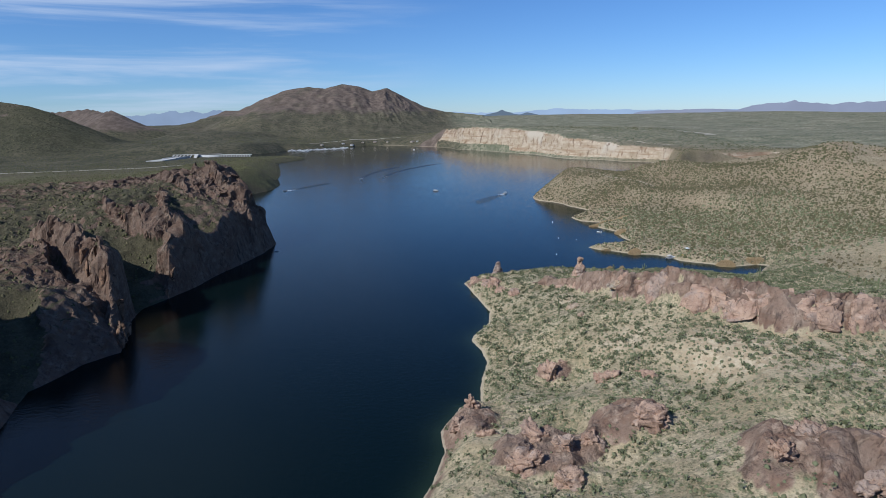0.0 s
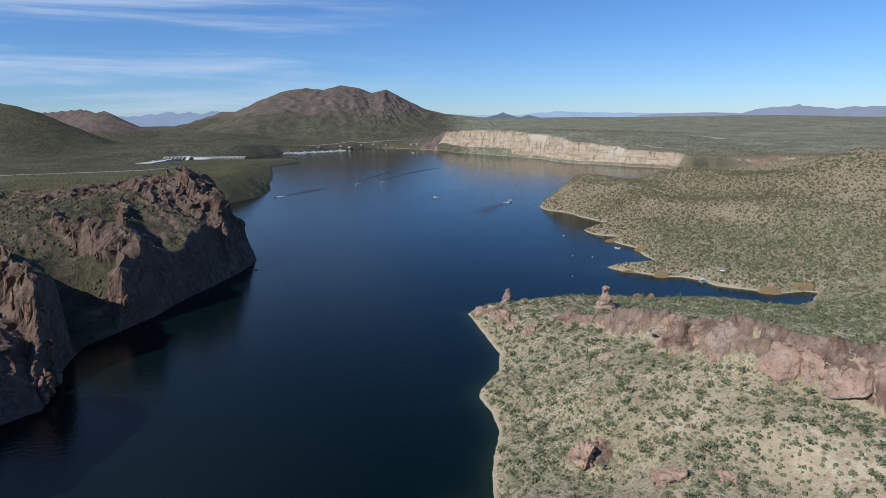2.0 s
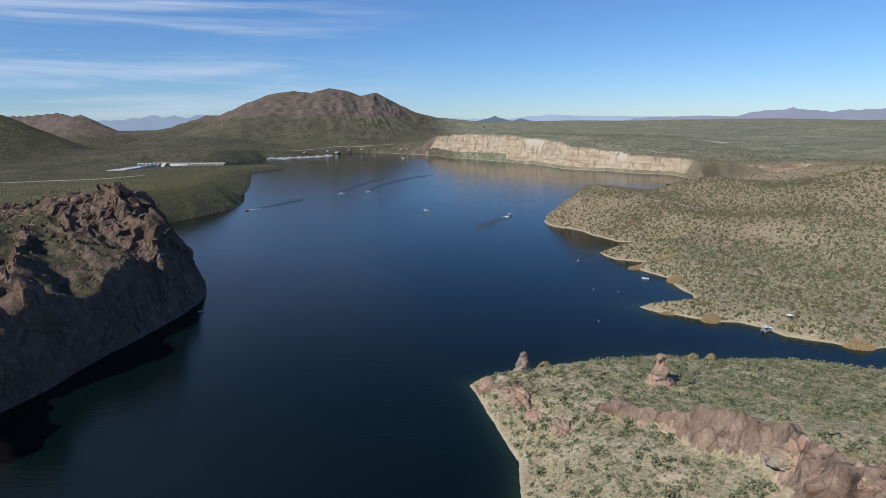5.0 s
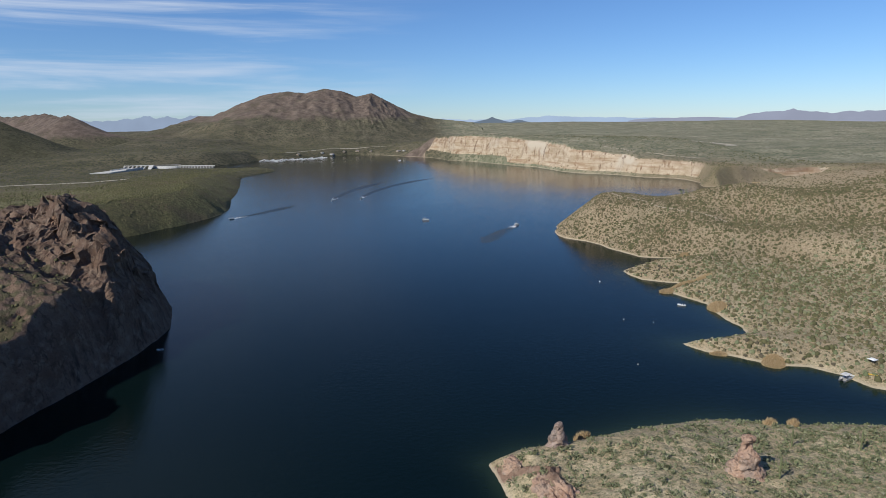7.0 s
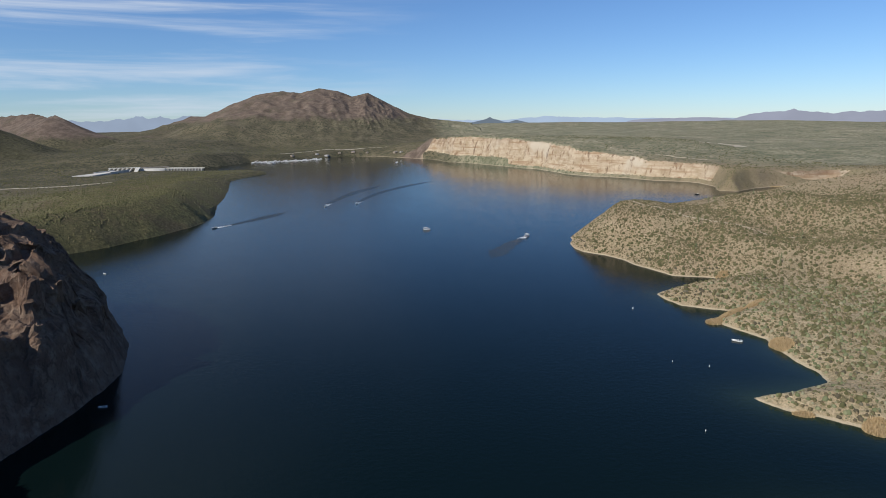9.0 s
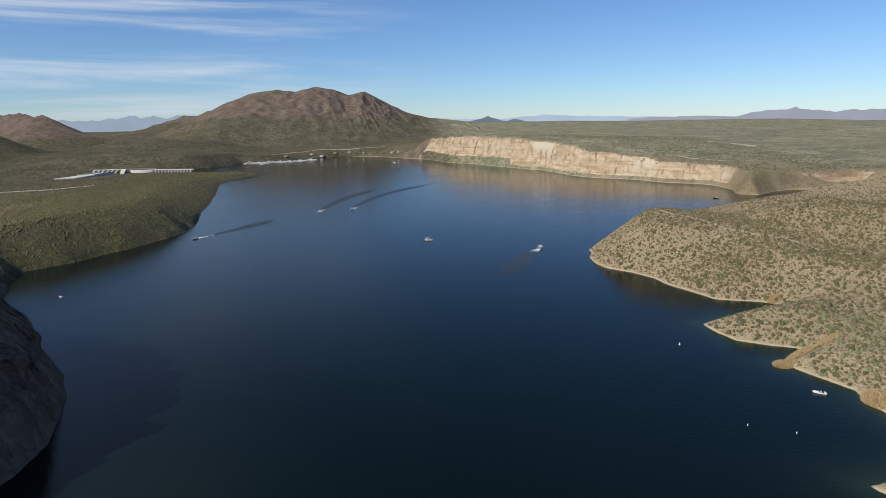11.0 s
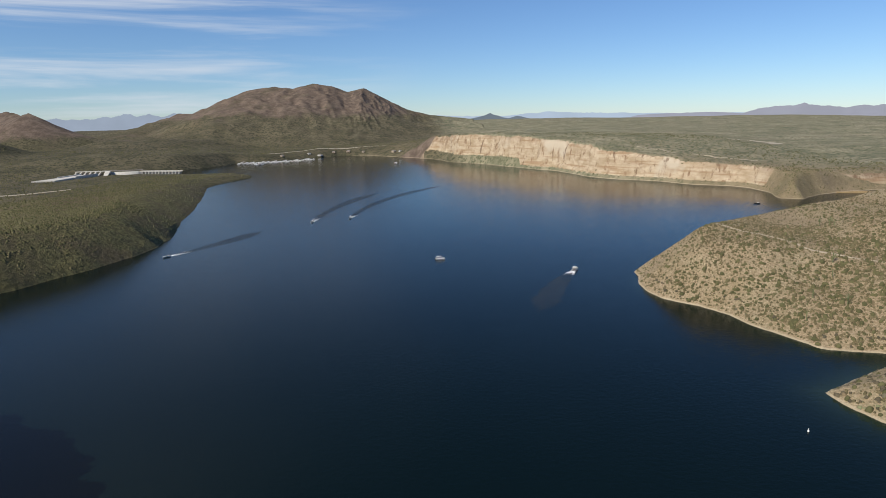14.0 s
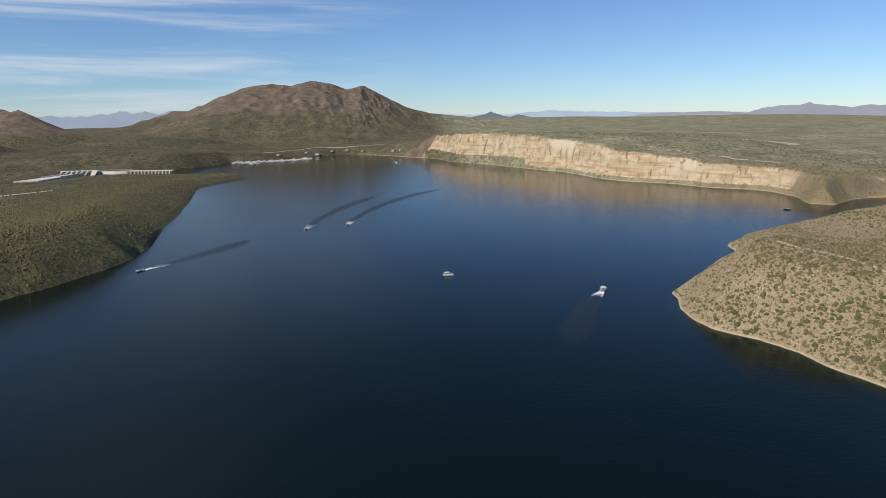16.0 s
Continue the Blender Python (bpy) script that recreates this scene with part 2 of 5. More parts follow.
def shore_distance(x, y):
    """Metres from the water's edge, positive on land."""
    best = np.full(x.shape, 1e12)
    inside = np.zeros(x.shape, bool)
    a, b = LAKE, np.roll(LAKE, -1, 0)
    # only the stretches of shore that can be nearest to this patch
    lo_x, hi_x, lo_y, hi_y = x.min(), x.max(), y.min(), y.max()
    mid, e = np.array([(lo_x + hi_x) / 2, (lo_y + hi_y) / 2]), b - a
    t = np.clip(((mid - a) * e).sum(1) / (e * e).sum(1), 0, 1)
    off = np.hypot(*(mid - a - t[:, None] * e).T)
    close = off <= off.min() + math.hypot(hi_x - lo_x, hi_y - lo_y) + 1
    for (ax, ay), (bx, by), use in zip(a, b, close):
        ex, ey = bx - ax, by - ay
        if use:
            t = np.clip(((x - ax) * ex + (y - ay) * ey) / (ex * ex + ey * ey), 0, 1)
            best = np.minimum(best, (x - ax - t * ex) ** 2 + (y - ay - t * ey) ** 2)
        if ay != by and max(ay, by) >= lo_y and min(ay, by) <= hi_y and max(ax, bx) >= lo_x:
            inside ^= ((ay > y) != (by > y)) & (x < (bx - ax) * (y - ay) / (by - ay) + ax)
    best = np.sqrt(best)
    return np.where(inside, -best, best)


def land(x, y):
    """Height of the ground, share of bare rock, shore distance, worked out patch by patch."""
    if x.ndim == 2:
        out = [np.empty(x.shape) for _ in range(3)]
        for i in range(0, x.shape[0], 110):
            for j in range(0, x.shape[1], 110):
                for whole, piece in zip(out, land_patch(x[i:i + 110, j:j + 110], y[i:i + 110, j:j + 110])):
                    whole[i:i + 110, j:j + 110] = piece
        return out
    if x.size > 3000:
        order = np.lexsort((x, np.floor(y / 60)))
        out = [np.empty(x.shape) for _ in range(3)]
        for i in range(0, x.size, 3000):
            k = order[i:i + 3000]
            for whole, piece in zip(out, land_patch(x[k], y[k])):
                whole[k] = piece
        return out
    return land_patch(x, y)


def land_patch(x, y):
    if not x.size:
        return x, x, x
    far_side, near_side = y.max() >= 1100, y.min() < 1100
    wob = np.clip((y - 100) / 900, 0.35, 1.0) * step(1100, 900, y)
    wide = 7 * step(800, 1100, y)
    sx = x + wob * (2.6 * fractal(x, y, 16, 4, 11)) + wide * fractal(x, y, 90, 4, 15)
    sy = y + wob * (2.6 * fractal(x, y, 16, 4, 31)) + wide * fractal(x, y, 90, 4, 35)
    d = shore_distance(sx, sy)
    top = np.zeros(x.shape)
    run = np.zeros(x.shape)
    rock = np.zeros(x.shape)
    total = np.zeros(x.shape)
    for ax, ay, az, aw, ar in ANCHORS:
        soft = (320 if ay > 2400 else min(110, 9 + 0.00005 * ay * ay)) if ay > 0 else 30
        w = 1 / ((x - ax) ** 2 + (y - ay) ** 2 + soft * soft) ** 2
        top += w * az
        run += w * aw
        rock += w * ar
        total += w
    top, run, rock = top / total, run / total, rock / total
    # mountain and hills on the skyline
    mx = x + 40 * fractal(x, y, 420, 4, 51) if y.max() > 1950 else x
    for prof, ridge_y, near_run, seed in ((MOUNTAIN, 3250, 950, 61),) if y.max() > 1950 else ():
        px, pz = zip(*prof)
        bend = 80 * fractal(x, y, 700, 2, seed + 5)
        u = np.clip(1 - np.abs(y + bend - ridge_y) / np.where(y < ridge_y, near_run, 1100), 0, 1)
        crest = np.interp(mx, px, pz, left=0, right=0) * (0.55 * u ** 1.25 + 0.45 * step(0, 1, u))
        far_up = np.interp(x, px, pz, left=0, right=0)
        near_ridge = step(0.9, 1.0, u)
        crest = crest * (1 - near_ridge) + far_up * near_ridge
        gully = ridged(x + 0.25 * y, y * 0.4, 200, 5, seed, 0.6)
        crest = crest + (((gully - 0.45) * 17 + 12 * (ridged(x + 0.15 * y, y * 0.35, 75, 3, seed + 3, 0.6) - 0.3)) * (1 - near_ridge * 0.9) + 3.5 * fractal(x, y, 70, 4, seed + 9) * near_ridge) * np.clip(crest / 170, 0, 1)
        top = np.where(crest > 1, np.maximum(top, 0.35 * np.minimum(top, 60) + crest * (1 - 0.35 * np.minimum(top, 60) / 270)), top)
        rock = np.maximum(rock, 0.75 * step(55, 140, crest))
    if far_side:
        for crest_line, half, bare in HILLS:
            hill = np.zeros(x.shape)
            for (ax, ay, az), (bx, by, bz) in zip(crest_line, crest_line[1:]):
                if x.max() < min(ax, bx) - half or x.min() > max(ax, bx) + half or y.max() < min(ay, by) - half or y.min() > max(ay, by) + half:
                    continue
                ex, ey = bx - ax, by - ay
                t = np.clip(((x - ax) * ex + (y - ay) * ey) / (ex * ex + ey * ey), 0, 1)
                off = np.hypot(x - ax - t * ex, y - ay - t * ey) / half
                hill = np.maximum(hill, (az + t * (bz - az)) * np.clip(1 - off, 0, 1) ** 1.25)
            ribs = ridged(x + 0.3 * y, y * 0.6, 120, 5, 171, 0.6) - 0.35
            top = np.where(hill > 1, np.maximum(top, hill + 13 * ribs * np.clip(hill / 60, 0, 1) * step(1.0, 0.75, hill / 165)), top)
            rock = np.maximum(rock, bare * step(35, 85, hill))
        # low knolls between the mountain and the dam
        knoll = step(1900, 2200, y) * step(3200, 2700, y) * step(-500, -750, x)
        top = top + 26 * knoll * step(-1050, -900, x) * (0.5 + ridged(x, y, 330, 5, 181, 0.55))
        rock = np.maximum(rock, 0.45 * knoll)
    u = np.clip(d / run, 0, 1)
    rise = 1 - (1 - u) ** 1.3
    # the buff cliff stands on a slope of fallen stones
    if y.max() > 1075 and y.min() < 2000:
        scarp = step(1075, 1130, y) * step(10, 40, x) * (y < 2000)
        cove = u + 0.16 * fractal(x, y, 60, 4, 141)
        stand = 0.34 * step(0, 0.6, cove) + 0.62 * (1 - (1 - np.clip((cove - 0.44) / 0.52, 0, 1)) ** 2.6) + 0.04 * u
        rise = rise + scarp * (np.clip(stand, 0, 1) * step(0, 0.12, u) - rise)
    z = 0.7 * step(0, 3, d) + (top - 0.7) * rise
    for lx, ly, lr, lz in LEDGES if y.min() < 400 and x.max() > -40 else ():
        bump = np.clip(1.25 - np.hypot(x - lx, (y - ly) * 1.25) / lr + 0.45 * fractal(x, y, 9, 3, 161), 0, 1)
        z = z + lz * step(0, 0.6, bump) * np.clip(d / 5, 0, 1)
        rock = np.maximum(rock, 0.85 * step(0.1, 0.5, bump))
    for gully in RAVINES if y.min() < 450 and x.min() < -90 else ():
        for (ax, ay, az), (bx, by, bz) in zip(gully, gully[1:]):
            ex, ey = bx - ax, by - ay
            t = np.clip(((x - ax) * ex + (y - ay) * ey) / (ex * ex + ey * ey), 0, 1)
            off = np.hypot(x - ax - t * ex, y - ay - t * ey)
            floor = az + t * (bz - az) + np.maximum(0, off - 9) * 0.95
            cutting = (floor < z) & (off < 40) & (d > 0)
            z = np.where(cutting, np.maximum(floor, 0.3), z)
            rock = np.where(cutting, rock * 0.25, rock)
    # fins: a steep sunny flank on one side, an easier one behind
    finned = y.min() < 680 and y.max() > 90 and x.min() < 270 and x.max() > -340
    fx = x + 3.5 * fractal(x, y, 15, 4, 131) if finned else x
    fy = y + 3.5 * fractal(x, y, 15, 4, 137) if finned else y
    for fin, lit_fall, back_fall, reach, jag in [(f, 2.3, 0.6, 99, 0) for f in FINS] + [(f, 2.0, 0.42, 5.2, 1) for f in WALL_CREST] if finned else ():
        for (ax, ay, az), (bx, by, bz) in zip(fin, fin[1:]):
            if x.max() < min(ax, bx) - 110 or x.min() > max(ax, bx) + 110 or y.max() < min(ay, by) - 110 or y.min() > max(ay, by) + 110:
                continue
            ex, ey = bx - ax, by - ay
            long = math.hypot(ex, ey)
            t = np.clip(((fx - ax) * ex + (fy - ay) * ey) / (long * long), 0, 1)
            off = np.hypot(fx - ax - t * ex, fy - ay - t * ey)
            lit = ((fx - ax) * ey - (fy - ay) * ex) > 0
            f = az + t * (bz - az) - np.where(lit, off * lit_fall, off * back_fall) + (-1.2 if jag else 0.8)
            if jag:
                # ledges: the face steps down instead of sliding
                f = f - 0.9 * lit * np.sin(off * 1.35) * np.clip(off / 2, 0, 1) - 2.5 * np.clip(fractal(x, y, 22, 3, 151) * 2 - 0.25, 0, 1)
            up = (f > z) & (d > 0) & (off < np.where(lit, reach, min(reach, 13)))
            z = np.where(up, np.minimum(f, z + 40) * step(0, 5, d) + z * (1 - step(0, 5, d)), z)
            rock = np.where(up & ((lit & (off < 7)) | (off < 2.5)), np.maximum(rock, 0.85), rock)
    # undulation of soft slopes, crags on bare rock
    far = np.clip(y / 800, 0.6, 3.0)
    soft_amp = 0.06 * np.clip(top, 3, 60) * np.clip(d / 25, 0, 1)
    folds = step(90, 160, x) * step(400, 480, y) * step(1080, 960, y) * np.clip((d - 8) / 40, 0, 1)
    z = z + folds * 0.22 * np.clip(top, 3, 60) * (ridged(x - 0.5 * y, y * 0.8, 120, 3, 77, 0.45) - 0.25)
    z = z + soft_amp * (1 - rock) * (fractal(x, y, 70, 5, 71) + 0.8 * ridged(x, y, 110, 4, 75) * (far > 0.61))
    crag = 0 if not near_side else ridged(x * 0.9 + 0.25 * y, y * 0.8, 34, 5, 81, 0.55)
    fine = 0 if not near_side else ridged(x + 0.4 * y, y, 10, 3, 91, 0.6)
    finer = 0 if not near_side else ridged(x, y, 4.2, 2, 97, 0.6)
    z = z + rock * np.clip(d / 10, 0, 1) * (np.clip(top, 0, 70) * 0.07 * crag + np.where(x < -100, 4.6, 2.0) * fine + np.where(x < -100, 2.3, 0.9) * finer) * (y < 1100)
    z = z + 0 if not far_side else z + rock * np.clip(d / 20, 0, 1) * (4 * ridged(x, y, 45, 4, 95) + 2.6 * (ridged(x, y, 17, 3, 96, 0.6) - 0.2) * (y < 2000)) * (y >= 1100)
    z = np.maximum(z, 0.25 + 0.06 * np.clip(d, 0, 8))
    z = np.where(d > 0, z, np.maximum(-7, d * 0.55))
    return z, rock, d


# ---------------------------------------------------------------- materials
class Mat:
    """A node material in few words."""

    def __init__(self, name, rough=0.9, spec=0.25):
        self.m = bpy.data.materials.new(name)
        self.m.use_nodes = True
        self.n, self.l = self.m.node_tree.nodes, self.m.node_tree.links
        self.b = self.n["Principled BSDF"]
        self.b.inputs["Roughness"].default_value = rough
        self.b.inputs["Specular IOR Level"].default_value = spec
        self.pos = self.n.new("ShaderNodeNewGeometry").outputs["Position"]

    def put(self, sock, value):
        if isinstance(value, bpy.types.NodeSocket):
            self.l.new(value, sock)
        elif isinstance(value, (tuple, list)):
            sock.default_value = (*value, 1) if len(value) == 3 and sock.type == "RGBA" else value
        else:
            sock.default_value = value

    def noise(self, size, detail=5, rough=0.6, scale=(1, 1, 1), distort=0.0):
        t = self.n.new("ShaderNodeTexNoise")
        mp = self.n.new("ShaderNodeMapping")
        mp.inputs["Scale"].default_value = scale
        self.l.new(self.pos, mp.inputs["Vector"])
        self.l.new(mp.outputs[0], t.inputs["Vector"])
        t.inputs["Scale"].default_value, t.inputs["Detail"].default_value = 1.0 / size, detail
        t.inputs["Roughness"].default_value, t.inputs["Distortion"].default_value = rough, distort
        return t.outputs["Fac"]

    def cells(self, size, feature="F1", scale=(1, 1, 1), out="Distance"):
        t = self.n.new("ShaderNodeTexVoronoi")
        t.feature = feature
        mp = self.n.new("ShaderNodeMapping")
        mp.inputs["Scale"].default_value = scale
        self.l.new(self.pos, mp.inputs["Vector"])
        self.l.new(mp.outputs[0], t.inputs["Vector"])
        t.inputs["Scale"].default_value = 1.0 / size
        return t.outputs[out]

    def joints(self, size, width, depth=0.6, least=0.44):
        """Dark open joints between blocks, taller than wide, bent by the rock's unevenness."""
        t = self.n.new("ShaderNodeTexVoronoi")
        t.feature = "DISTANCE_TO_EDGE"
        mp = self.n.new("ShaderNodeMapping")
        mp.inputs["Scale"].default_value = (1, 1, 0.42)
        bend = self.n.new("ShaderNodeMixRGB")
        bend.blend_type = "ADD"
        bend.inputs[0].default_value = 1.0
        grit = self.n.new("ShaderNodeTexNoise")
        grit.inputs["Scale"].default_value, grit.inputs["Detail"].default_value = 1.1 / size, 5
        self.l.new(self.pos, grit.inputs["Vector"])
        big = self.n.new("ShaderNodeVectorMath")
        big.operation = "SCALE"
        big.inputs["Scale"].default_value = size * 1.1
        self.l.new(grit.outputs["Color"], big.inputs[0])
        self.l.new(self.pos, bend.inputs[1])
        self.l.new(big.outputs[0], bend.inputs[2])
        self.l.new(bend.outputs[0], mp.inputs["Vector"])
        self.l.new(mp.outputs[0], t.inputs["Vector"])
        t.inputs["Scale"].default_value = 1.0 / size
        return self.math("MULTIPLY", self.ramp(t.outputs["Distance"], 0.0, width, depth, 0.0), self.ramp(self.noise(size * 1.7, 4, 0.6), least, least + 0.15))

    def ramp(self, value, lo, hi, a=0.0, b=1.0):
        t = self.n.new("ShaderNodeMapRange")
        t.interpolation_type = "SMOOTHSTEP"
        for k, v in (("Value", value), ("From Min", lo), ("From Max", hi), ("To Min", a), ("To Max", b)):
            self.put(t.inputs[k], v)
        return t.outputs["Result"]

    def mix(self, fac, a, b, blend="MIX"):
        t = self.n.new("ShaderNodeMixRGB")
        t.blend_type = blend
        self.put(t.inputs[0], fac)
        self.put(t.inputs[1], a)
        self.put(t.inputs[2], b)
        return t.outputs[0]

    def math(self, op, a, b=0.0):
        t = self.n.new("ShaderNodeMath")
        t.operation = op
        self.put(t.inputs[0], a)
        self.put(t.inputs[1], b)
        return t.outputs[0]

    def attr(self, name):
        t = self.n.new("ShaderNodeAttribute")
        t.attribute_name = name
        return t.outputs["Fac"]

    def height(self):
        t = self.n.new("ShaderNodeSeparateXYZ")
        self.l.new(self.pos, t.inputs[0])
        return t.outputs["Z"]

    def island(self):
        return self.n.new("ShaderNodeNewGeometry").outputs["Random Per Island"]

    def colour(self, value):
        self.put(self.b.inputs["Base Color"], value)
        return self

    def bump(self, value, distance, strength=1.0):
        t = self.n.new("ShaderNodeBump")
        t.inputs["Distance"].default_value, t.inputs["Strength"].default_value = distance, strength
        self.l.new(value, t.inputs["Height"])
        self.l.new(t.outputs[0], self.b.inputs["Normal"])
        return self


def plain_mat(name, colour, rough=0.6, metal=0.0, spread=0.25, size=1.0):
    m = Mat(name, rough)
    m.b.inputs["Metallic"].default_value = metal
    dark = tuple(c * (1 - spread) for c in colour)
    return m.colour(m.mix(m.ramp(m.noise(size), 0.35, 0.65), dark, colour)).bump(m.noise(size * 0.2), 0.01 * size).m


def rock_colours(m):
    """Weathered red-brown volcanic rock with paler and darker patches and vertical streaks."""
    c = m.mix(m.ramp(m.noise(14, 6), 0.35, 0.65), (0.19, 0.120, 0.082), (0.28, 0.195, 0.138))
    c = m.mix(m.ramp(m.noise(3.5, 6, 0.65), 0.45, 0.72), c, (0.36, 0.275, 0.20))
    c = m.mix(m.ramp(m.noise(5, 6, 0.7, (1, 1, 0.25)), 0.52, 0.74), c, (0.07, 0.05, 0.04))
    c = m.mix(m.ramp(m.noise(2.0, 5, 0.75, (1, 1, 0.3), 0.6), 0.60, 0.72, 0.0, 0.8), c, (0.05, 0.034, 0.026))
    c = m.mix(m.ramp(m.noise(0.8, 4, 0.75), 0.54, 0.66, 0.0, 0.6), c, (0.075, 0.05, 0.038))
    c = m.mix(m.math("MULTIPLY", m.ramp(m.noise(11, 5, 0.7), 0.5, 0.62), 0.5), c, (0.185, 0.135, 0.10))
    return m.mix(m.joints(4.4, 0.10, 0.5, 0.46), c, (0.030, 0.020, 0.015))


def ground_mat():
    m = Mat("desert_ground", 0.95, 0.15)
    soil = m.mix(m.ramp(m.noise(26, 6), 0.38, 0.62), (0.31, 0.24, 0.148), (0.395, 0.32, 0.21))
    soil = m.mix(m.ramp(m.noise(2.2, 5, 0.7), 0.5, 0.75), soil, (0.52, 0.45, 0.325))
    soil = m.mix(m.ramp(m.noise(60, 4), 0.5, 0.66), soil, (0.33, 0.25, 0.155))
    cream = m.attr("cream")
    ash = m.mix(m.ramp(m.noise(14, 6, 0.65), 0.40, 0.60), (0.37, 0.295, 0.17), (0.57, 0.47, 0.30))
    soil = m.mix(m.math("MULTIPLY", cream, 0.62), soil, ash)
    tuft = m.ramp(m.noise(1.3, 6, 0.8), 0.44, 0.57)
    patch = m.ramp(m.noise(17, 6, 0.65), 0.26, 0.54)
    grass = m.mix(m.ramp(m.noise(5, 4), 0.35, 0.65), (0.115, 0.122, 0.062), (0.205, 0.205, 0.115))
    lush = m.attr("lush")
    soil = m.mix(m.math("MULTIPLY", m.math("MULTIPLY", tuft, patch), m.ramp(lush, 0, 1, 0.75, 1.0)), soil, grass)
    low = m.math("MULTIPLY", m.ramp(m.cells(1.35), 0.16, 0.34, 1.0, 0.0), m.ramp(m.noise(5, 4, 0.7), 0.36, 0.52))
    soil = m.mix(m.math("MULTIPLY", low, 0.75), soil, (0.085, 0.082, 0.042))
    soil = m.mix(m.ramp(m.noise(0.45, 3, 0.7), 0.56, 0.70, 0.0, 0.55), soil, (0.16, 0.125, 0.08))
    soil = m.mix(m.math("MULTIPLY", m.math("SUBTRACT", 1.0, cream), m.ramp(m.noise(34, 5, 0.6), 0.36, 0.6, 0.3, 0.75)), soil, m.mix(m.ramp(m.noise(1.1, 5, 0.75), 0.4, 0.6), (0.225, 0.165, 0.10), (0.385, 0.30, 0.20)))
    soil = m.mix(m.math("MULTIPLY", m.math("SUBTRACT", 1.0, cream), m.ramp(m.noise(0.75, 4, 0.8), 0.47, 0.60, 0.0, 0.6)), soil, (0.155, 0.125, 0.072))
    bare_soil = m.mix(m.ramp(m.noise(2.6, 6, 0.7), 0.38, 0.62), (0.38, 0.29, 0.18), (0.54, 0.45, 0.305))
    soil = m.mix(m.math("MULTIPLY", m.attr("bare"), m.ramp(m.noise(4, 5, 0.7), 0.34, 0.5, 0.3, 1.0)), soil, bare_soil)
    heath = m.mix(m.ramp(m.noise(3.0, 5, 0.7), 0.42, 0.6), (0.062, 0.060, 0.026), (0.150, 0.142, 0.060))
    heath = m.mix(m.ramp(m.noise(48, 5, 0.6), 0.42, 0.62, 0.0, 0.75), heath, m.mix(m.ramp(m.noise(2.2, 4, 0.75), 0.42, 0.6), (0.062, 0.048, 0.028), (0.135, 0.105, 0.066)))
    soil = m.mix(m.math("MULTIPLY", lush, 0.9), soil, heath)
    # scrub too far off to stand as single bushes
    dots = m.ramp(m.cells(8.5), 0.30, 0.46, 1.0, 0.0)
    dots = m.math("MAXIMUM", dots, m.ramp(m.noise(15, 6, 0.8), 0.50, 0.60))
    dots = m.math("MULTIPLY", dots, m.ramp(m.noise(90, 5, 0.65), 0.3, 0.6, 0.45, 1.0))
    far = m.attr("far")
    wash = m.mix(m.ramp(m.noise(75, 6, 0.7), 0.38, 0.6), (0.064, 0.060, 0.036), (0.118, 0.104, 0.066))
    plain = m.attr("plain")
    # the plain's paler wash and dots: its own soil, with haze painted in
    wash = m.mix(plain, wash, m.mix(m.ramp(m.noise(75, 6, 0.7), 0.38, 0.6), (0.155, 0.155, 0.098), (0.275, 0.255, 0.170)))
    soil = m.mix(m.math("MULTIPLY", far, 0.88), soil, wash)
    soil = m.mix(m.math("MULTIPLY", far, m.ramp(m.noise(340, 6, 0.65), 0.45, 0.68, 0.0, 0.45)), soil, m.mix(plain, (0.125, 0.105, 0.066), (0.19, 0.165, 0.11)))
    bare = m.math("MULTIPLY", m.ramp(m.noise(150, 6, 0.7, (0.45, 1, 1)), 0.55, 0.66), plain)
    soil = m.mix(m.math("MULTIPLY", m.math("MULTIPLY", bare, far), 0.7), soil, (0.36, 0.30, 0.21))
    soil = m.mix(m.math("MULTIPLY", m.math("MULTIPLY", dots, far), 0.9), soil, m.mix(plain, (0.036, 0.038, 0.021), (0.088, 0.096, 0.054)))
    # western soil and rock tinted darker: part dark ground, part painted shade
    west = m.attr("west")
    dimmed_loam = m.mix(m.ramp(m.noise(7, 5, 0.65), 0.4, 0.62), (0.027, 0.028, 0.014), (0.060, 0.058, 0.031))
    soil = m.mix(m.math("MULTIPLY", west, 0.85), soil, dimmed_loam)
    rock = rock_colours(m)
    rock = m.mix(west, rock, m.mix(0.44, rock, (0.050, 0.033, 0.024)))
    pale = m.attr("pale")
    rock = m.mix(m.math("MULTIPLY", far, 0.8), rock, m.mix(m.ramp(m.noise(30, 6, 0.7), 0.4, 0.6), (0.068, 0.055, 0.045), (0.136, 0.108, 0.085)))
    buff = m.mix(m.ramp(m.noise(20, 6, 0.6, (1, 1, 2.5)), 0.35, 0.65), (0.335, 0.258, 0.165), (0.46, 0.375, 0.265))
    buff = m.mix(m.ramp(m.noise(9, 6, 0.7, (1, 1, 0.3)), 0.52, 0.7), buff, (0.20, 0.125, 0.075))
    buff = m.mix(m.ramp(m.noise(11, 5, 0.6, (0.12, 0.12, 2.2)), 0.5, 0.68, 0.0, 0.75), buff, (0.27, 0.175, 0.10))
    buff = m.mix(m.ramp(m.noise(70, 3), 0.55, 0.68), buff, (0.45, 0.385, 0.29))
    buff = m.mix(m.ramp(m.noise(16, 6, 0.7, (1, 1, 0.22), 0.5), 0.56, 0.66, 0.0, 0.8), buff, (0.13, 0.08, 0.05))
    cap = m.math("MULTIPLY", m.attr("cap"), m.ramp(m.noise(28, 5, 0.65), 0.35, 0.62, 0.1, 0.75))
    buff = m.mix(cap, buff, (0.165, 0.105, 0.065))
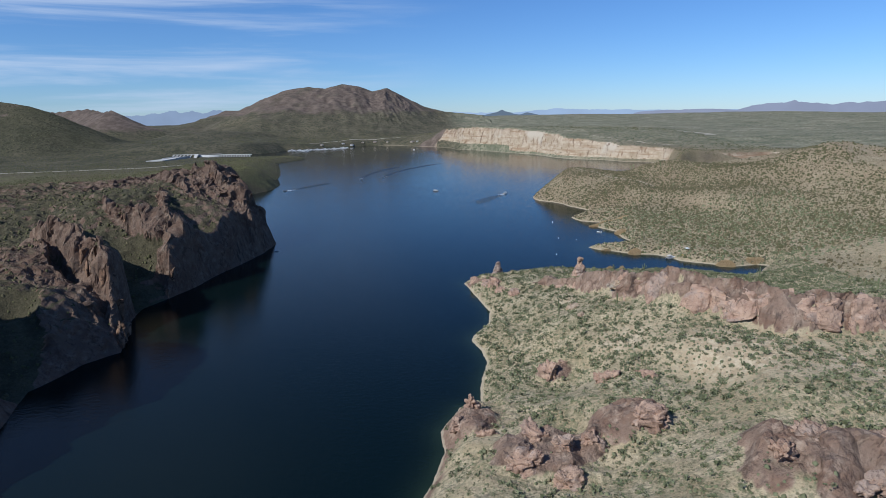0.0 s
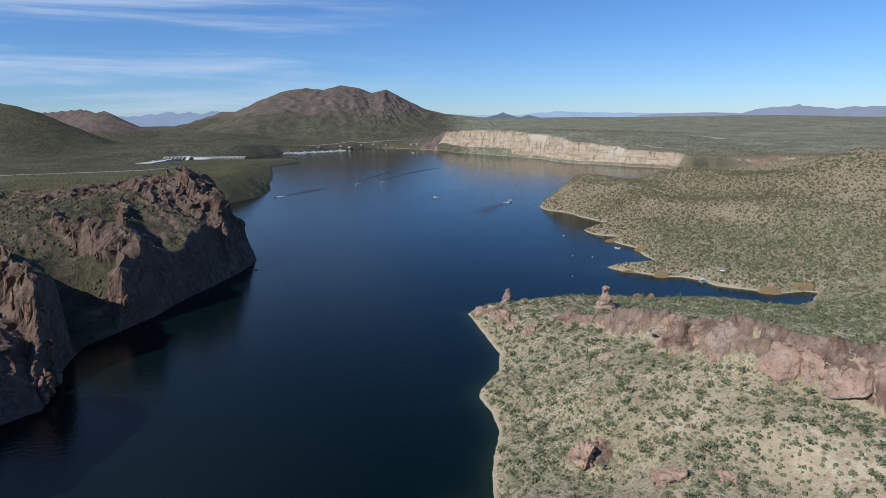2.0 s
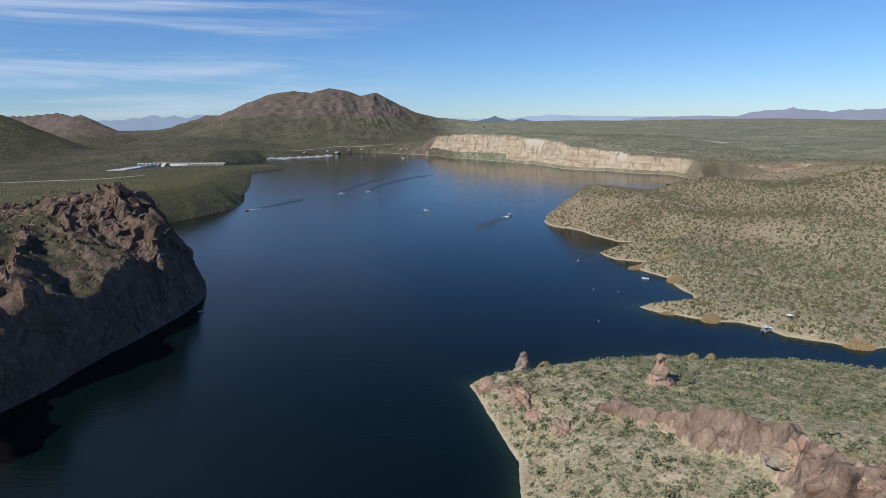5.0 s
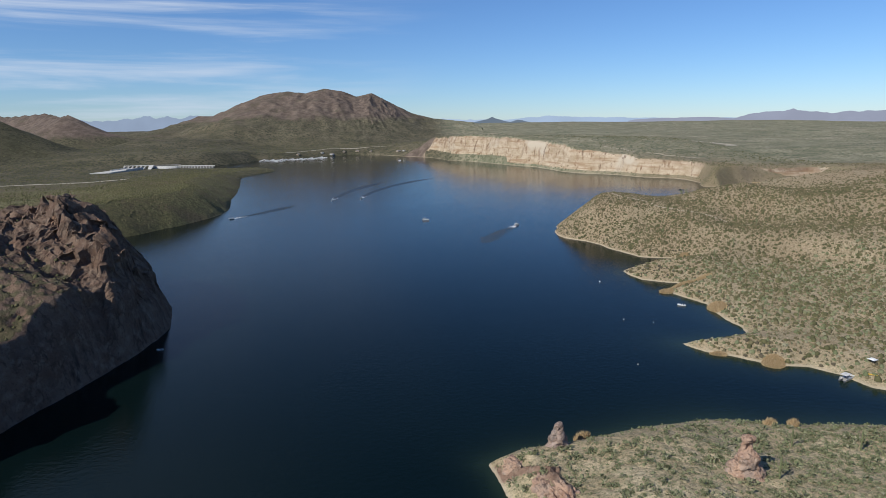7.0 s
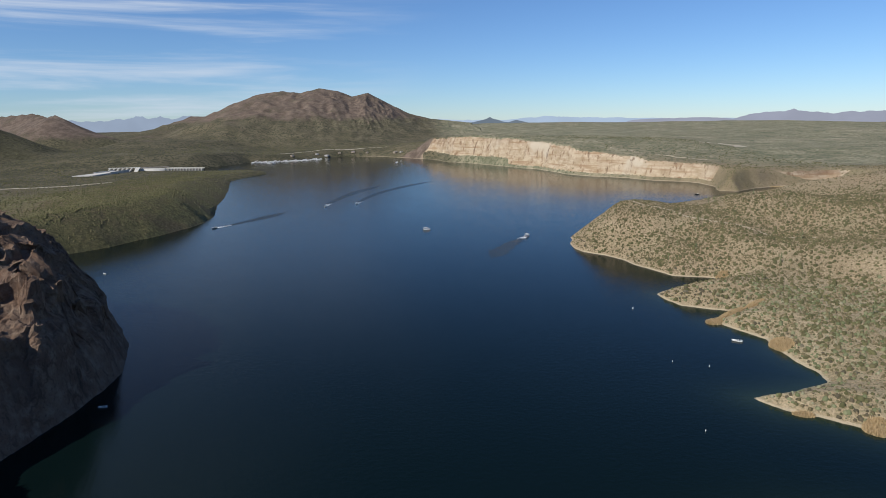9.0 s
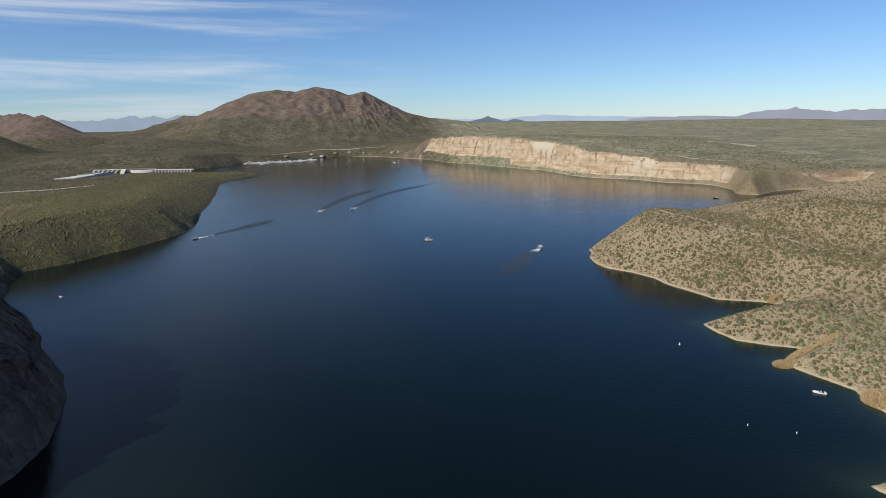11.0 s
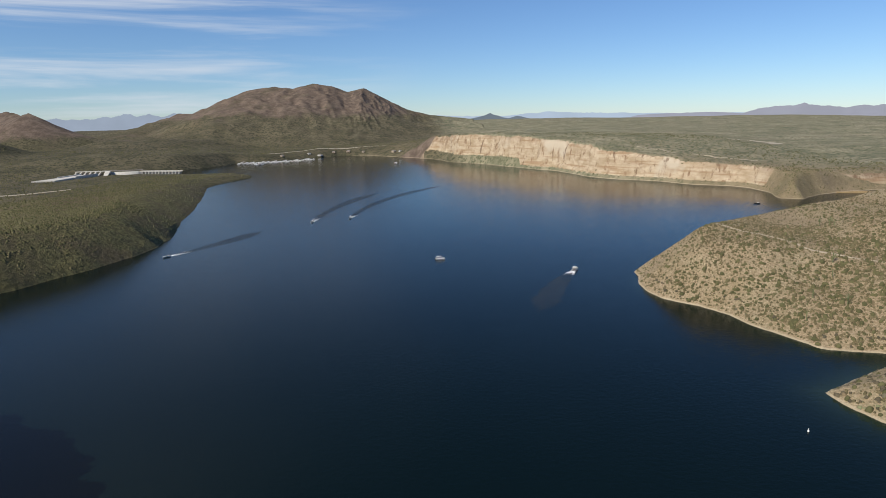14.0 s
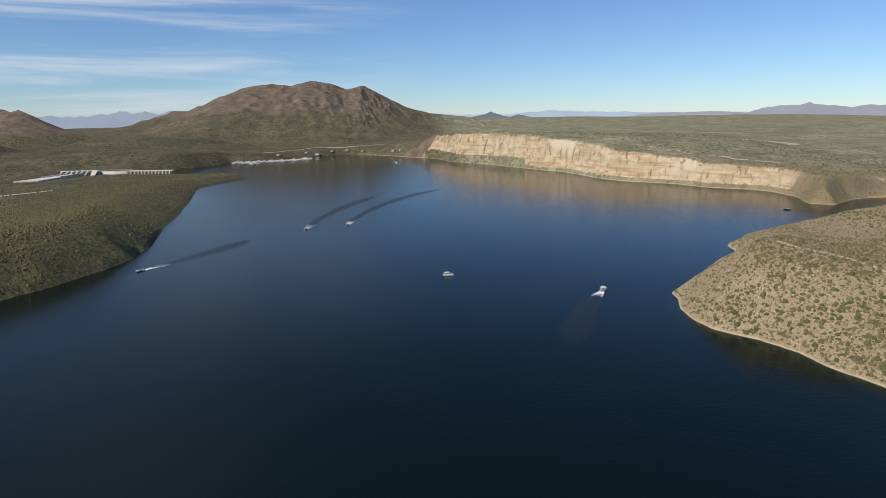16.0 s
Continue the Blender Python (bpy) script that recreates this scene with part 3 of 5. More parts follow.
    rock = m.mix(pale, rock, buff)
    share = m.math("ADD", m.attr("rock"), m.math("MULTIPLY", m.math("SUBTRACT", m.noise(8, 6, 0.65), 0.5), 0.5))
    share = m.math("ADD", share, m.math("MULTIPLY", m.math("SUBTRACT", m.noise(130, 6, 0.65), 0.5), m.math("MULTIPLY", far, 0.9)))
    c = m.mix(m.ramp(share, 0.38, 0.62), soil, rock)
    # bleached rim along the water
    z = m.math("ADD", m.height(), m.math("MULTIPLY", m.noise(4, 4), 1.2))
    c = m.mix(m.math("MULTIPLY", m.ramp(z, 0.95, 1.4, 0.7, 0.0), m.math("SUBTRACT", 1.0, m.math("MAXIMUM", lush, west))), c, (0.43, 0.355, 0.25))
    return m.colour(c).bump(m.math("ADD", m.noise(1.4, 6, 0.7), m.math("MULTIPLY", m.noise(6, 5, 0.6), 2.0)), 0.9, 0.9).m


def water_mat():
    m = Mat("lake_water", 0.07, 0.5)
    m.b.inputs["IOR"].default_value = 1.33
    m.b.inputs["Specular IOR Level"].default_value = 0.24
    deep = m.mix(m.ramp(m.noise(160, 3), 0.35, 0.65), (0.0019, 0.0058, 0.0056), (0.0025, 0.0068, 0.0068))
    deep = m.mix(m.attr("shallow"), deep, (0.020, 0.034, 0.020))
    wind = m.ramp(m.noise(220, 4, 0.55, (1, 0.5, 1)), 0.35, 0.65, 0.05, 0.11)
    m.put(m.b.inputs["Roughness"], wind)
    m.put(m.b.inputs["Specular Tint"], (0.56, 0.87, 1.0))
    return m.colour(deep).bump(m.math("ADD", m.noise(2.6, 4, 0.6, (1, 1.6, 1)), m.math("MULTIPLY", m.noise(0.8, 3, 0.6), 0.35)), 0.2, 0.45).m


def scrub_mat(name, a, b, c):
    m = Mat(name, 0.9, 0.1)
    r = m.island()
    col = m.mix(m.ramp(r, 0.0, 0.75), a, b)
    col = m.mix(m.ramp(r, 0.8, 0.95), col, c)
    return m.colour(m.mix(m.ramp(m.noise(30, 3), 0.4, 0.65, 0.0, 0.35), col, b)).m


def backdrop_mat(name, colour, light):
    """Far ranges as a flat glowing colour, with the haze of miles of air painted in."""
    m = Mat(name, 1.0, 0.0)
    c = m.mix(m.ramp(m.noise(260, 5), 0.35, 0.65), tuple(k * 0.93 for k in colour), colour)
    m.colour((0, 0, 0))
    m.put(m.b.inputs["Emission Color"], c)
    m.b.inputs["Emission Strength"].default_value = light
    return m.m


GROUND, WATER = ground_mat(), water_mat()
SCRUB = scrub_mat("desert_scrub", (0.20, 0.205, 0.115), (0.118, 0.132, 0.066), (0.27, 0.25, 0.165))
SCRUB_TUFT = scrub_mat("grey_green_tufts", (0.185, 0.19, 0.108), (0.13, 0.138, 0.072), (0.26, 0.22, 0.135))
SCRUB_MID = scrub_mat("olive_scrub", (0.158, 0.132, 0.074), (0.100, 0.086, 0.045), (0.205, 0.158, 0.096))
SCRUB_THORN = scrub_mat("thorn_thicket", (0.105, 0.088, 0.058), (0.070, 0.062, 0.040), (0.15, 0.135, 0.095))
SCRUB_GREEN = scrub_mat("green_scrub", (0.118, 0.113, 0.053), (0.078, 0.077, 0.036), (0.145, 0.125, 0.068))


# ---------------------------------------------------------------- mesh helpers
def mesh_from(name, verts, faces, material):
    """verts (n, 3) as an array; faces as an array (m, 3 or 4), or several such arrays."""
    verts = np.asarray(verts, np.float32)
    groups = [np.asarray(f, np.int32) for f in (faces if isinstance(faces, tuple) else (faces,))]
    me = bpy.data.meshes.new(name)
    me.vertices.add(len(verts))
    me.vertices.foreach_set("co", verts.ravel())
    corners = np.concatenate([g.ravel() for g in groups])
    sizes = np.concatenate([np.full(len(g), g.shape[1], np.int32) for g in groups])
    me.loops.add(len(corners))
    me.loops.foreach_set("vertex_index", corners)
    me.polygons.add(len(sizes))
    me.polygons.foreach_set("loop_start", np.r_[0, np.cumsum(sizes)[:-1]].astype(np.int32))
    me.update(calc_edges=True)
    me.materials.append(material)
    return me


def spans(*pieces):
    """Grid lines: (from, to, spacing) pieces end to end; spacing may be a pair that grows."""
    out = []
    for lo, hi, s in pieces:
        if isinstance(s, tuple):
            k = max(2, round((hi - lo) / ((s[0] + s[1]) / 2)))
            u = np.linspace(0, 1, k, endpoint=False)
            a = s[0] / ((hi - lo) / k)
            out.append(lo + (hi - lo) * (a * u + (1 - a) * u * u))
        else:
            out.append(np.arange(lo, hi - s * 0.4, s))
    return np.concatenate(out)


# ---------------------------------------------------------------- ground, one sheet to the horizon
gx = np.concatenate([-spans((260, 700, (1.2, 6)), (700, 4600, (8, 60)))[::-1], spans((-260, -125, 1.0), (-125, -15, 4), (-15, 130, 1.2), (130, 330, 1.9)),
                     spans((330, 470, 1.9), (470, 760, (2.4, 8)), (760, 4600, (8, 60)))])
gy = np.concatenate([-spans((0, 700, (8, 40)))[::-1], spans((0.5, 100, 3.0), (100, 230, 1.2), (230, 530, 1.05), (530, 1000, 2.5), (1000, 1990, 3.1), (1990, 2150, 5),
                     (2150, 3500, 9), (3500, 4940, (10, 50)))])
gx = gx[:-1] if len(gx) % 2 == 0 else gx
X, Y = np.meshgrid(gx, gy)
Z, ROCK, SHORE = land(X, Y)
near = ROCK * step(2, 10, SHORE) * (Y < 1000)
wx, wy = X.copy(), Y.copy()
k = near > 0.02
kx, ky, kz, kn = X[k], Y[k], Z[k], near[k]
wx[k] += kn * (np.where(kx < -100, 4.0, 3.0) * grain3(kx / 9, ky / 9, kz / 12, 5) + 1.3 * grain3(kx / 3.7, ky / 3.7, kz / 5, 6))
wy[k] += kn * (np.where(kx < -100, 4.0, 3.0) * grain3(kx / 9, ky / 9, kz / 12, 7) + 1.3 * grain3(kx / 3.7, ky / 3.7, kz / 5, 8))
# upright flutes and clefts where the rock stands steep
dzx, dzy = np.gradient(Z, axis=1) / np.gradient(X, axis=1), np.gradient(Z, axis=0) / np.gradient(Y, axis=0)
steep = np.hypot(dzx, dzy)
k = (near > 0.1) & (steep > 0.5)
kx, ky, kz = X[k], Y[k], Z[k]
flute = 1.9 * (0.6 - 2.2 * np.abs(grain3(kx / 6.5, ky / 6.5, kz / 40, 301))) + 1.0 * (0.5 - 2 * np.abs(grain3(kx / 2.7, ky / 2.7, kz / 9, 302)))
flute = flute * near[k] * step(0.5, 1.3, steep[k]) * np.where(kx < -100, 1.0, 0.5)
wx[k] -= flute * dzx[k] / steep[k]
wy[k] -= flute * dzy[k] / steep[k]
cols, rows_n = len(gx), len(gy)
split = int(np.searchsorted(gy, 560))                    # past this row the sheet has half as many columns


def cells(lo, hi, stride):
    a = (np.arange(lo, hi)[:, None] * cols + np.arange(0, cols - stride, stride)[None]).ravel()
    return np.stack([a, a + stride, a + cols + stride, a + cols], 1)


near_cells, far_cells = cells(0, split, 1), np.roll(cells(split + 1, rows_n - 1, 2), -1, axis=1)
seam = split * cols + np.arange(0, cols - 2, 2)
seam = np.stack([seam, seam + 1, seam + 2, seam + cols + 2, seam + cols], 1)
dry = ~(Z.ravel() < -2.5)
near_cells, far_cells, seam = (c[dry[c].any(1)] for c in (near_cells, far_cells, seam))     # nothing under the deep, opaque water
ground_mesh = mesh_from("ground", np.stack([wx, wy, Z], -1).reshape(-1, 3), (near_cells, far_cells, seam), GROUND)
slope_z = np.abs(np.gradient(Z, axis=0) / np.gradient(Y, axis=0)) + np.abs(np.gradient(Z, axis=1) / np.gradient(X, axis=1))
PALE = step(950, 1050, Y) * step(-20, 20, X) * (X < 700) * (Y < 1990)
rock_attr = np.clip(ROCK * 0.8 + 0.5 * step(0.7, 1.6, slope_z) * (ROCK > 0.15), 0, 1)
rock_attr = np.where((Y > 1100) & (Y < 1990) & (X > 0), step(np.interp(X, (200, 340), (1.25, 0.8)), np.interp(X, (200, 340), (2.0, 1.4)), slope_z) * step(np.where(X < 195, 12, 3), np.where(X < 195, 24, 8), Z) * (SHORE < 70) * ~((X > 392) & (Y < 1132)), rock_attr)
rock_attr = rock_attr * step(52, 72, np.hypot(X - 438, Y - 1084))
LUSH = np.clip(step(-150, -260, X) * step(1500, 1000, np.abs(Y - 1100)) * step(560, 640, Y) + 0.12 * (Y > 1000) + 0.15 * (X < -200) * (Y > 1000), 0, 1)
LUSH = np.maximum(LUSH, 0.5 * np.exp(-(np.hypot(X - 438, Y - 1084) / 58) ** 4))          # brushy mound at the cliff's end
LUSH = np.maximum(LUSH, 0.45 * step(30, 18, Z) * PALE * (X < 215))                         # brush on the fallen stones
# darkened west: scrubby land, plus shade and dimming painted over cliffs and hills
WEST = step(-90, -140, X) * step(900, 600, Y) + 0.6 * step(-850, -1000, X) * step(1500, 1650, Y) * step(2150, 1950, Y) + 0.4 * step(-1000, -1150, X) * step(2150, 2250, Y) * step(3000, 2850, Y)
FAR = step(1150, 1500, Y + 0.25 * np.abs(X))
CREAM = np.maximum(step(375, 330, Y), 0.6 * step(640, 480, Y) + 0.05) * step(-60, -20, X) * (1 - FAR)
CAP = step(20, 25, SHORE * 30 / np.interp(X, (60, 300, 420), (34, 29, 21))) * PALE
BARE = sum(np.exp(-(np.hypot(X - bx, Y - by) / br) ** 2) for bx, by, br in ((65, 198, 9), (87, 172, 13), (76, 246, 8), (99, 163, 14), (120, 150, 12), (58, 262, 6)))
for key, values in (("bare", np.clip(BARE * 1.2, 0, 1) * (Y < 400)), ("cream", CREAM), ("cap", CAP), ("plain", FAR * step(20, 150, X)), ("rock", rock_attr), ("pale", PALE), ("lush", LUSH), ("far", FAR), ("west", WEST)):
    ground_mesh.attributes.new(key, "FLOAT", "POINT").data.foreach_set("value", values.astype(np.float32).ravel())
corner = np.concatenate([near_cells[:, 0], far_cells[:, 0], seam[:, 0]])
ground_mesh.polygons.foreach_set("use_smooth", ~((ROCK.ravel()[corner] > 0.5) & (Y.ravel()[corner] < 560)))
ground = tagged(new("ground", ground_mesh), "dry desert land of tan soil, scrub and red rock round a lake", "ground", kind="structure")

lx = np.concatenate([spans((-700, -30, 40), (-30, 260, 3.5), (260, 700, 40)), [700]])
ly = np.concatenate([spans((-700, 90, 60), (90, 760, 4), (760, 2250, 50)), [2250]])
LX, LY = np.meshgrid(lx, ly)
i, j = np.meshgrid(np.arange(len(ly) - 1), np.arange(len(lx) - 1), indexing="ij")
a = (i * len(lx) + j).ravel()
lake_mesh = mesh_from("water", np.stack([LX, LY, LX * 0], -1).reshape(-1, 3), np.stack([a, a + 1, a + len(lx) + 1, a + len(lx)], 1), WATER)
# sandy shallows along the low eastern shore
off_shore = -land(LX, LY)[2]
shallow = np.exp(-np.clip(off_shore, 0, 99) / np.interp(LY, (340, 400, 560, 640), (3.5, 9, 8, 3))) * step(-40, -10, LX) * step(780, 700, LY)
lake_mesh.attributes.new("shallow", "FLOAT", "POINT").data.foreach_set("value", (shallow * 0.8).astype(np.float32).ravel())
water = tagged(new("water", lake_mesh), "deep blue lake with light wind ripples and dark near water", "lake", kind="structure")


# ---------------------------------------------------------------- far ranges on the horizon
def range_backdrop(name, label, radius, profile, material, seed, base=-0.9):
    """A band of far mountains on a circle: profile of (azimuth, elevation) in degrees, seen from the lake."""
    az = np.arange(profile[0][0], profile[-1][0], 0.06)
    el = np.interp(az, *zip(*profile))
    el = el + 0.19 * ridged(az * 1.0, az * 0 + seed, 1.6, 5, seed, 0.6) * np.clip(el / 0.5, 0, 1) - 0.05
    a = np.radians(az)
    lines = []
    for k, drop in enumerate((0, 0.35, 0.7, 1.0)):
        e = el * (1 - drop) + base * drop
        r = radius - 90 * drop + 25 * fractal(az, az * 0 + k, 0.8, 3, seed + k)
        lines.append(np.stack([r * np.sin(a) - 8, r * np.cos(a) + 215, 100 + r * np.tan(np.radians(e))], 1))
    n = len(az)
    i = np.arange(n - 1)
    faces = np.concatenate([np.stack([i + n * k, i + 1 + n * k, i + 1 + n * (k + 1), i + n * (k + 1)], 1) for k in range(3)])
    return tagged(new(name, mesh_from(name, np.concatenate(lines), faces, material)), label, "mountains", kind="structure")


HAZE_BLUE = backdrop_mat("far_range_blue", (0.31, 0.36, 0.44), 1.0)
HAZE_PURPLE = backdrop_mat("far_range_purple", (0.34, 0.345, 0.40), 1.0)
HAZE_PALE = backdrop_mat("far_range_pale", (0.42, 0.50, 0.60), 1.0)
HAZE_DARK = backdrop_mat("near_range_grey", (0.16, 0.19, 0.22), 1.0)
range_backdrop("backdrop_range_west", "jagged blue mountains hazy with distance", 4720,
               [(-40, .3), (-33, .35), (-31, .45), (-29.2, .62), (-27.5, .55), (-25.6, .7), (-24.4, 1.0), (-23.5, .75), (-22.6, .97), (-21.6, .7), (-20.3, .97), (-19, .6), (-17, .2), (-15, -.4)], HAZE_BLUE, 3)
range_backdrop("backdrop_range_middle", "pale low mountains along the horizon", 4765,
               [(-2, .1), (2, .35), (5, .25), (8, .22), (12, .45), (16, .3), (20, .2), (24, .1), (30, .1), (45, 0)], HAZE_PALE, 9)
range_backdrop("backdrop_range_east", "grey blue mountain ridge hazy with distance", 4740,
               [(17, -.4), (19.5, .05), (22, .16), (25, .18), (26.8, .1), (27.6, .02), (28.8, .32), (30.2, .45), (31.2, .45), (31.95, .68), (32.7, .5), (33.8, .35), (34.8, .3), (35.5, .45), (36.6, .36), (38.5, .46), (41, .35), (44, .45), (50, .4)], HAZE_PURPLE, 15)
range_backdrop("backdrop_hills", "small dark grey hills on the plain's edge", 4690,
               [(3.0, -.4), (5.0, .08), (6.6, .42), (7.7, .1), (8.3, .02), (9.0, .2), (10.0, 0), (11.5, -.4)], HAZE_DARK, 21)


# ---------------------------------------------------------------- scrub
def bush_template(rng, leaves, size):
    """A ragged dome of leaf clumps: small random triangles with gaps, one unit across."""
    out = []
    for _ in range(leaves):
        a, r = rng.uniform(0, 2 * math.pi), math.sqrt(rng.uniform(0, 1)) * 0.5
        h = rng.uniform(0.05, 1.0) * (0.75 - 1.6 * (r - 0.12) ** 2 * (1 if r > 0.12 else 0))
        c = np.array([r * math.cos(a), r * math.sin(a), h * 0.8])
        d1 = rng.normal(0, 1, 3)
        d1 /= np.linalg.norm(d1)
        d2 = np.cross(d1, rng.normal(0, 1, 3))
        d2 /= np.linalg.norm(d2)
        s = size * rng.uniform(0.6, 1.3)
        out += [c + d1 * s, c - d1 * s * 0.6 + d2 * s * 0.8, c - d1 * s * 0.6 - d2 * s * 0.8]
    out = np.array(out)
    out[:, 2] = np.maximum(out[:, 2], -0.05)
    return out


def clump_template(rng, k=5):
    """A squat uneven clump with few faces, for bushes far off; its base is open."""
    ring = [(0.5 * rng.uniform(.75, 1.2) * math.cos(i * math.tau / k), 0.5 * rng.uniform(.75, 1.2) * math.sin(i * math.tau / k), -0.1) for i in range(k)]
    mid = [(0.42 * rng.uniform(.7, 1.25) * math.cos((i + .5) * math.tau / k), 0.42 * rng.uniform(.7, 1.25) * math.sin((i + .5) * math.tau / k), rng.uniform(.3, .5)) for i in range(k)]
    v = np.array(ring + mid + [(rng.uniform(-.1, .1), rng.uniform(-.1, .1), rng.uniform(.6, .8))])
    f = []
    for i in range(k):
        j = (i + 1) % k
        f += [(i, j, k + i), (j, k + j, k + i), (k + i, k + j, 2 * k)]
    tris = np.array(f)
    return v[tris].reshape(-1, 3), v, tris


def scatter(name, label, material, boxes, seed, joined):
    """Bushes over plan boxes (x0, x1, y0, y1, count, size lo, size hi, farthest from the water), as one piece of vegetation."""
    rng = np.random.default_rng(seed)
    kinds = [bush_template(rng, 28, 0.18) for _ in range(5)] if not joined else [clump_template(rng, joined) for _ in range(5)]
    vs, fs, base = [], [], 0
    for x0, x1, y0, y1, count, lo, hi, *inland in boxes:
        x, y = rng.uniform(x0, x1, count), rng.uniform(y0, y1, count)
        z, rock, d = land(x, y)
        drift = fractal(x, y, 40, 3, 201)
        keep = (d > 1.2) & (d < (inland[0] if inland else 1e9)) & (rng.uniform(0, 1, count) > rock * 1.15) & (rng.uniform(-1.0, 0.7, count) < drift + 0.7)
        e = 1.5
        zx, zy = land(x + e, y)[0], land(x, y + e)[0]
        keep &= (np.hypot(zx - z, zy - z) / e < 1.5)
        x, y, z = x[keep], y[keep], np.minimum(z, np.minimum(zx, zy))[keep]
        size = lo + (hi - lo) * rng.uniform(0, 1, len(x)) ** 1.7
        turn, which = rng.uniform(0, math.tau, len(x)), rng.integers(0, len(kinds), len(x))
        flat = rng.uniform(0.6, 1.05, len(x))
        for k, kind in enumerate(kinds):
            s = which == k
            n = int(s.sum())
            if not n:
                continue
            v = kind[1] if joined else kind
            f = kind[2] if joined else np.arange(len(v)).reshape(-1, 3)
            c, sn = np.cos(turn[s])[:, None], np.sin(turn[s])[:, None]
            w = np.stack([(v[:, 0] * c - v[:, 1] * sn) * size[s][:, None] + x[s][:, None],
                          (v[:, 0] * sn + v[:, 1] * c) * size[s][:, None] + y[s][:, None],
                          v[None, :, 2] * (size[s] * flat[s])[:, None] + z[s][:, None]], -1)
            vs.append(w.reshape(-1, 3))
            fs.append((f[None] + (np.arange(n) * len(v))[:, None, None] + base).reshape(-1, 3))
            base += n * len(v)
    me = mesh_from(name, np.concatenate(vs), np.concatenate(fs), material)
    return tagged(new(name, me), label, "scrub", kind="stuff")


scatter("scrub", "low grey-green desert bushes over the rocky slope", SCRUB,
        [(-15, 200, 90, 240, 6400, 0.8, 2.9), (0, 230, 240, 385, 6400, 0.8, 2.9), (25, 200, 285, 366, 1100, 1.0, 3.0)], 1, 0)
scatter("scrub", "small tufts and cactus clumps over the rocky slope", SCRUB_TUFT,
        [(-15, 200, 90, 240, 22000, .35, 1.3), (0, 230, 240, 385, 19000, .35, 1.3)], 6, 3)
scatter("scrub", "scattered olive desert bushes on tan hills", SCRUB_MID,
        [(100, 420, 380, 700, 32000, .4, 1.9), (105, 330, 600, 800, 21000, .35, 1.5), (110, 520, 700, 960, 14000, .5, 2.0), (112, 280, 715, 900, 9000, .4, 1.6), (420, 900, 400, 1150, 7000, .9, 3.0),
         (225, 520, 90, 385, 7000, .7, 2.6), (380, 760, 940, 1190, 5500, .8, 2.5)], 2, 3)
scatter("scrub", "brown and olive thorn bushes dotted over tan hills", SCRUB_GREEN,
        [(100, 420, 380, 700, 8500, 1.0, 2.8), (105, 330, 600, 800, 3200, .9, 2.3), (330, 600, 600, 950, 2500, 1.2, 3.0)], 7, 5)
scatter("scrub", "grey-green bushes between pale soil above the bay", SCRUB,
        [(110, 330, 365, 560, 5200, .6, 2.4)], 9, 4)
scatter("scrub", "dark grey-brown thorn thickets along the water's edge", SCRUB_THORN,
        [(124, 175, 552, 606, 420, 1.0, 2.6, 12), (108, 180, 405, 450, 420, .8, 2.1, 10), (112, 300, 600, 760, 1500, .8, 2.2, 9), (-350, -225, 600, 1080, 2600, .8, 2.2, 8), (130, 230, 360, 560, 900, .8, 2.0, 12)], 8, 4)
scatter("scrub", "dense green scrub along the lake's low western land", SCRUB_GREEN,
        [(-350, -225, 600, 1000, 16000, 1.0, 2.8, 58), (-420, -235, 700, 1080, 14000, .6, 2.1), (-560, -280, 1080, 1560, 9000, 1.0, 3.0), (-700, -420, 560, 1080, 6000, 1.2, 3.2),
         (-420, -150, 300, 560, 17000, .6, 2.3), (-420, -160, 540, 720, 8000, .6, 2.3), (-260, -145, 150, 300, 4500, .6, 2.2)], 3, 3)
scatter("scrub", "desert bushes round the far shore and plain", SCRUB_GREEN,
        [(0, 700, 1150, 2000, 9000, 1.2, 3.4), (-700, 100, 1950, 2500, 6000, 1.4, 3.6), (-1300, -560, 1100, 2000, 10000, 1.2, 3.4), (395, 530, 1045, 1150, 3000, .7, 2.0)], 4, 3)


# ---------------------------------------------------------------- rocks
def rock_mat(name, tone=1.0, grey=0.0, straw=1.0, split=0.42):
    m = Mat(name, 0.9, 0.2)

    def hue(r, g, b):
        mid = (r + g + b) / 3
        return tuple(tone * (c + (mid - c) * grey) for c in (r, g * straw, b * straw))
    c = m.mix(m.ramp(m.noise(5, 6), 0.35, 0.65), hue(0.20, 0.128, 0.088), hue(0.29, 0.20, 0.14))
    c = m.mix(m.ramp(m.noise(2.2, 6, 0.7), 0.52, 0.75), c, hue(0.33, 0.25, 0.19))
    c = m.mix(m.ramp(m.noise(8, 5, 0.7), 0.5, 0.62, 0.0, 0.65), c, hue(0.19, 0.155, 0.127))
    c = m.mix(m.ramp(m.noise(1.6, 5, 0.7, (1, 1, 0.35)), 0.55, 0.75), c, hue(0.10, 0.068, 0.052))
    c = m.mix(m.ramp(m.noise(0.9, 4, 0.75), 0.54, 0.66, 0.0, 0.65), c, (0.085, 0.056, 0.042))
    c = m.mix(m.ramp(m.noise(0.5, 3, 0.7), 0.55, 0.7, 0.0, 0.5), c, hue(0.26, 0.20, 0.15))
    c = m.mix(m.joints(3.4, 0.09 + 0.1 * (split - 0.6), split, 0.44 - 0.3 * (split - 0.6)), c, (0.045, 0.03, 0.023))
    return m.colour(c).bump(m.math("ADD", m.noise(0.9, 6, 0.7), m.math("MULTIPLY", m.noise(3.0, 5, 0.6), 2.0)), 0.6, 1.0).m


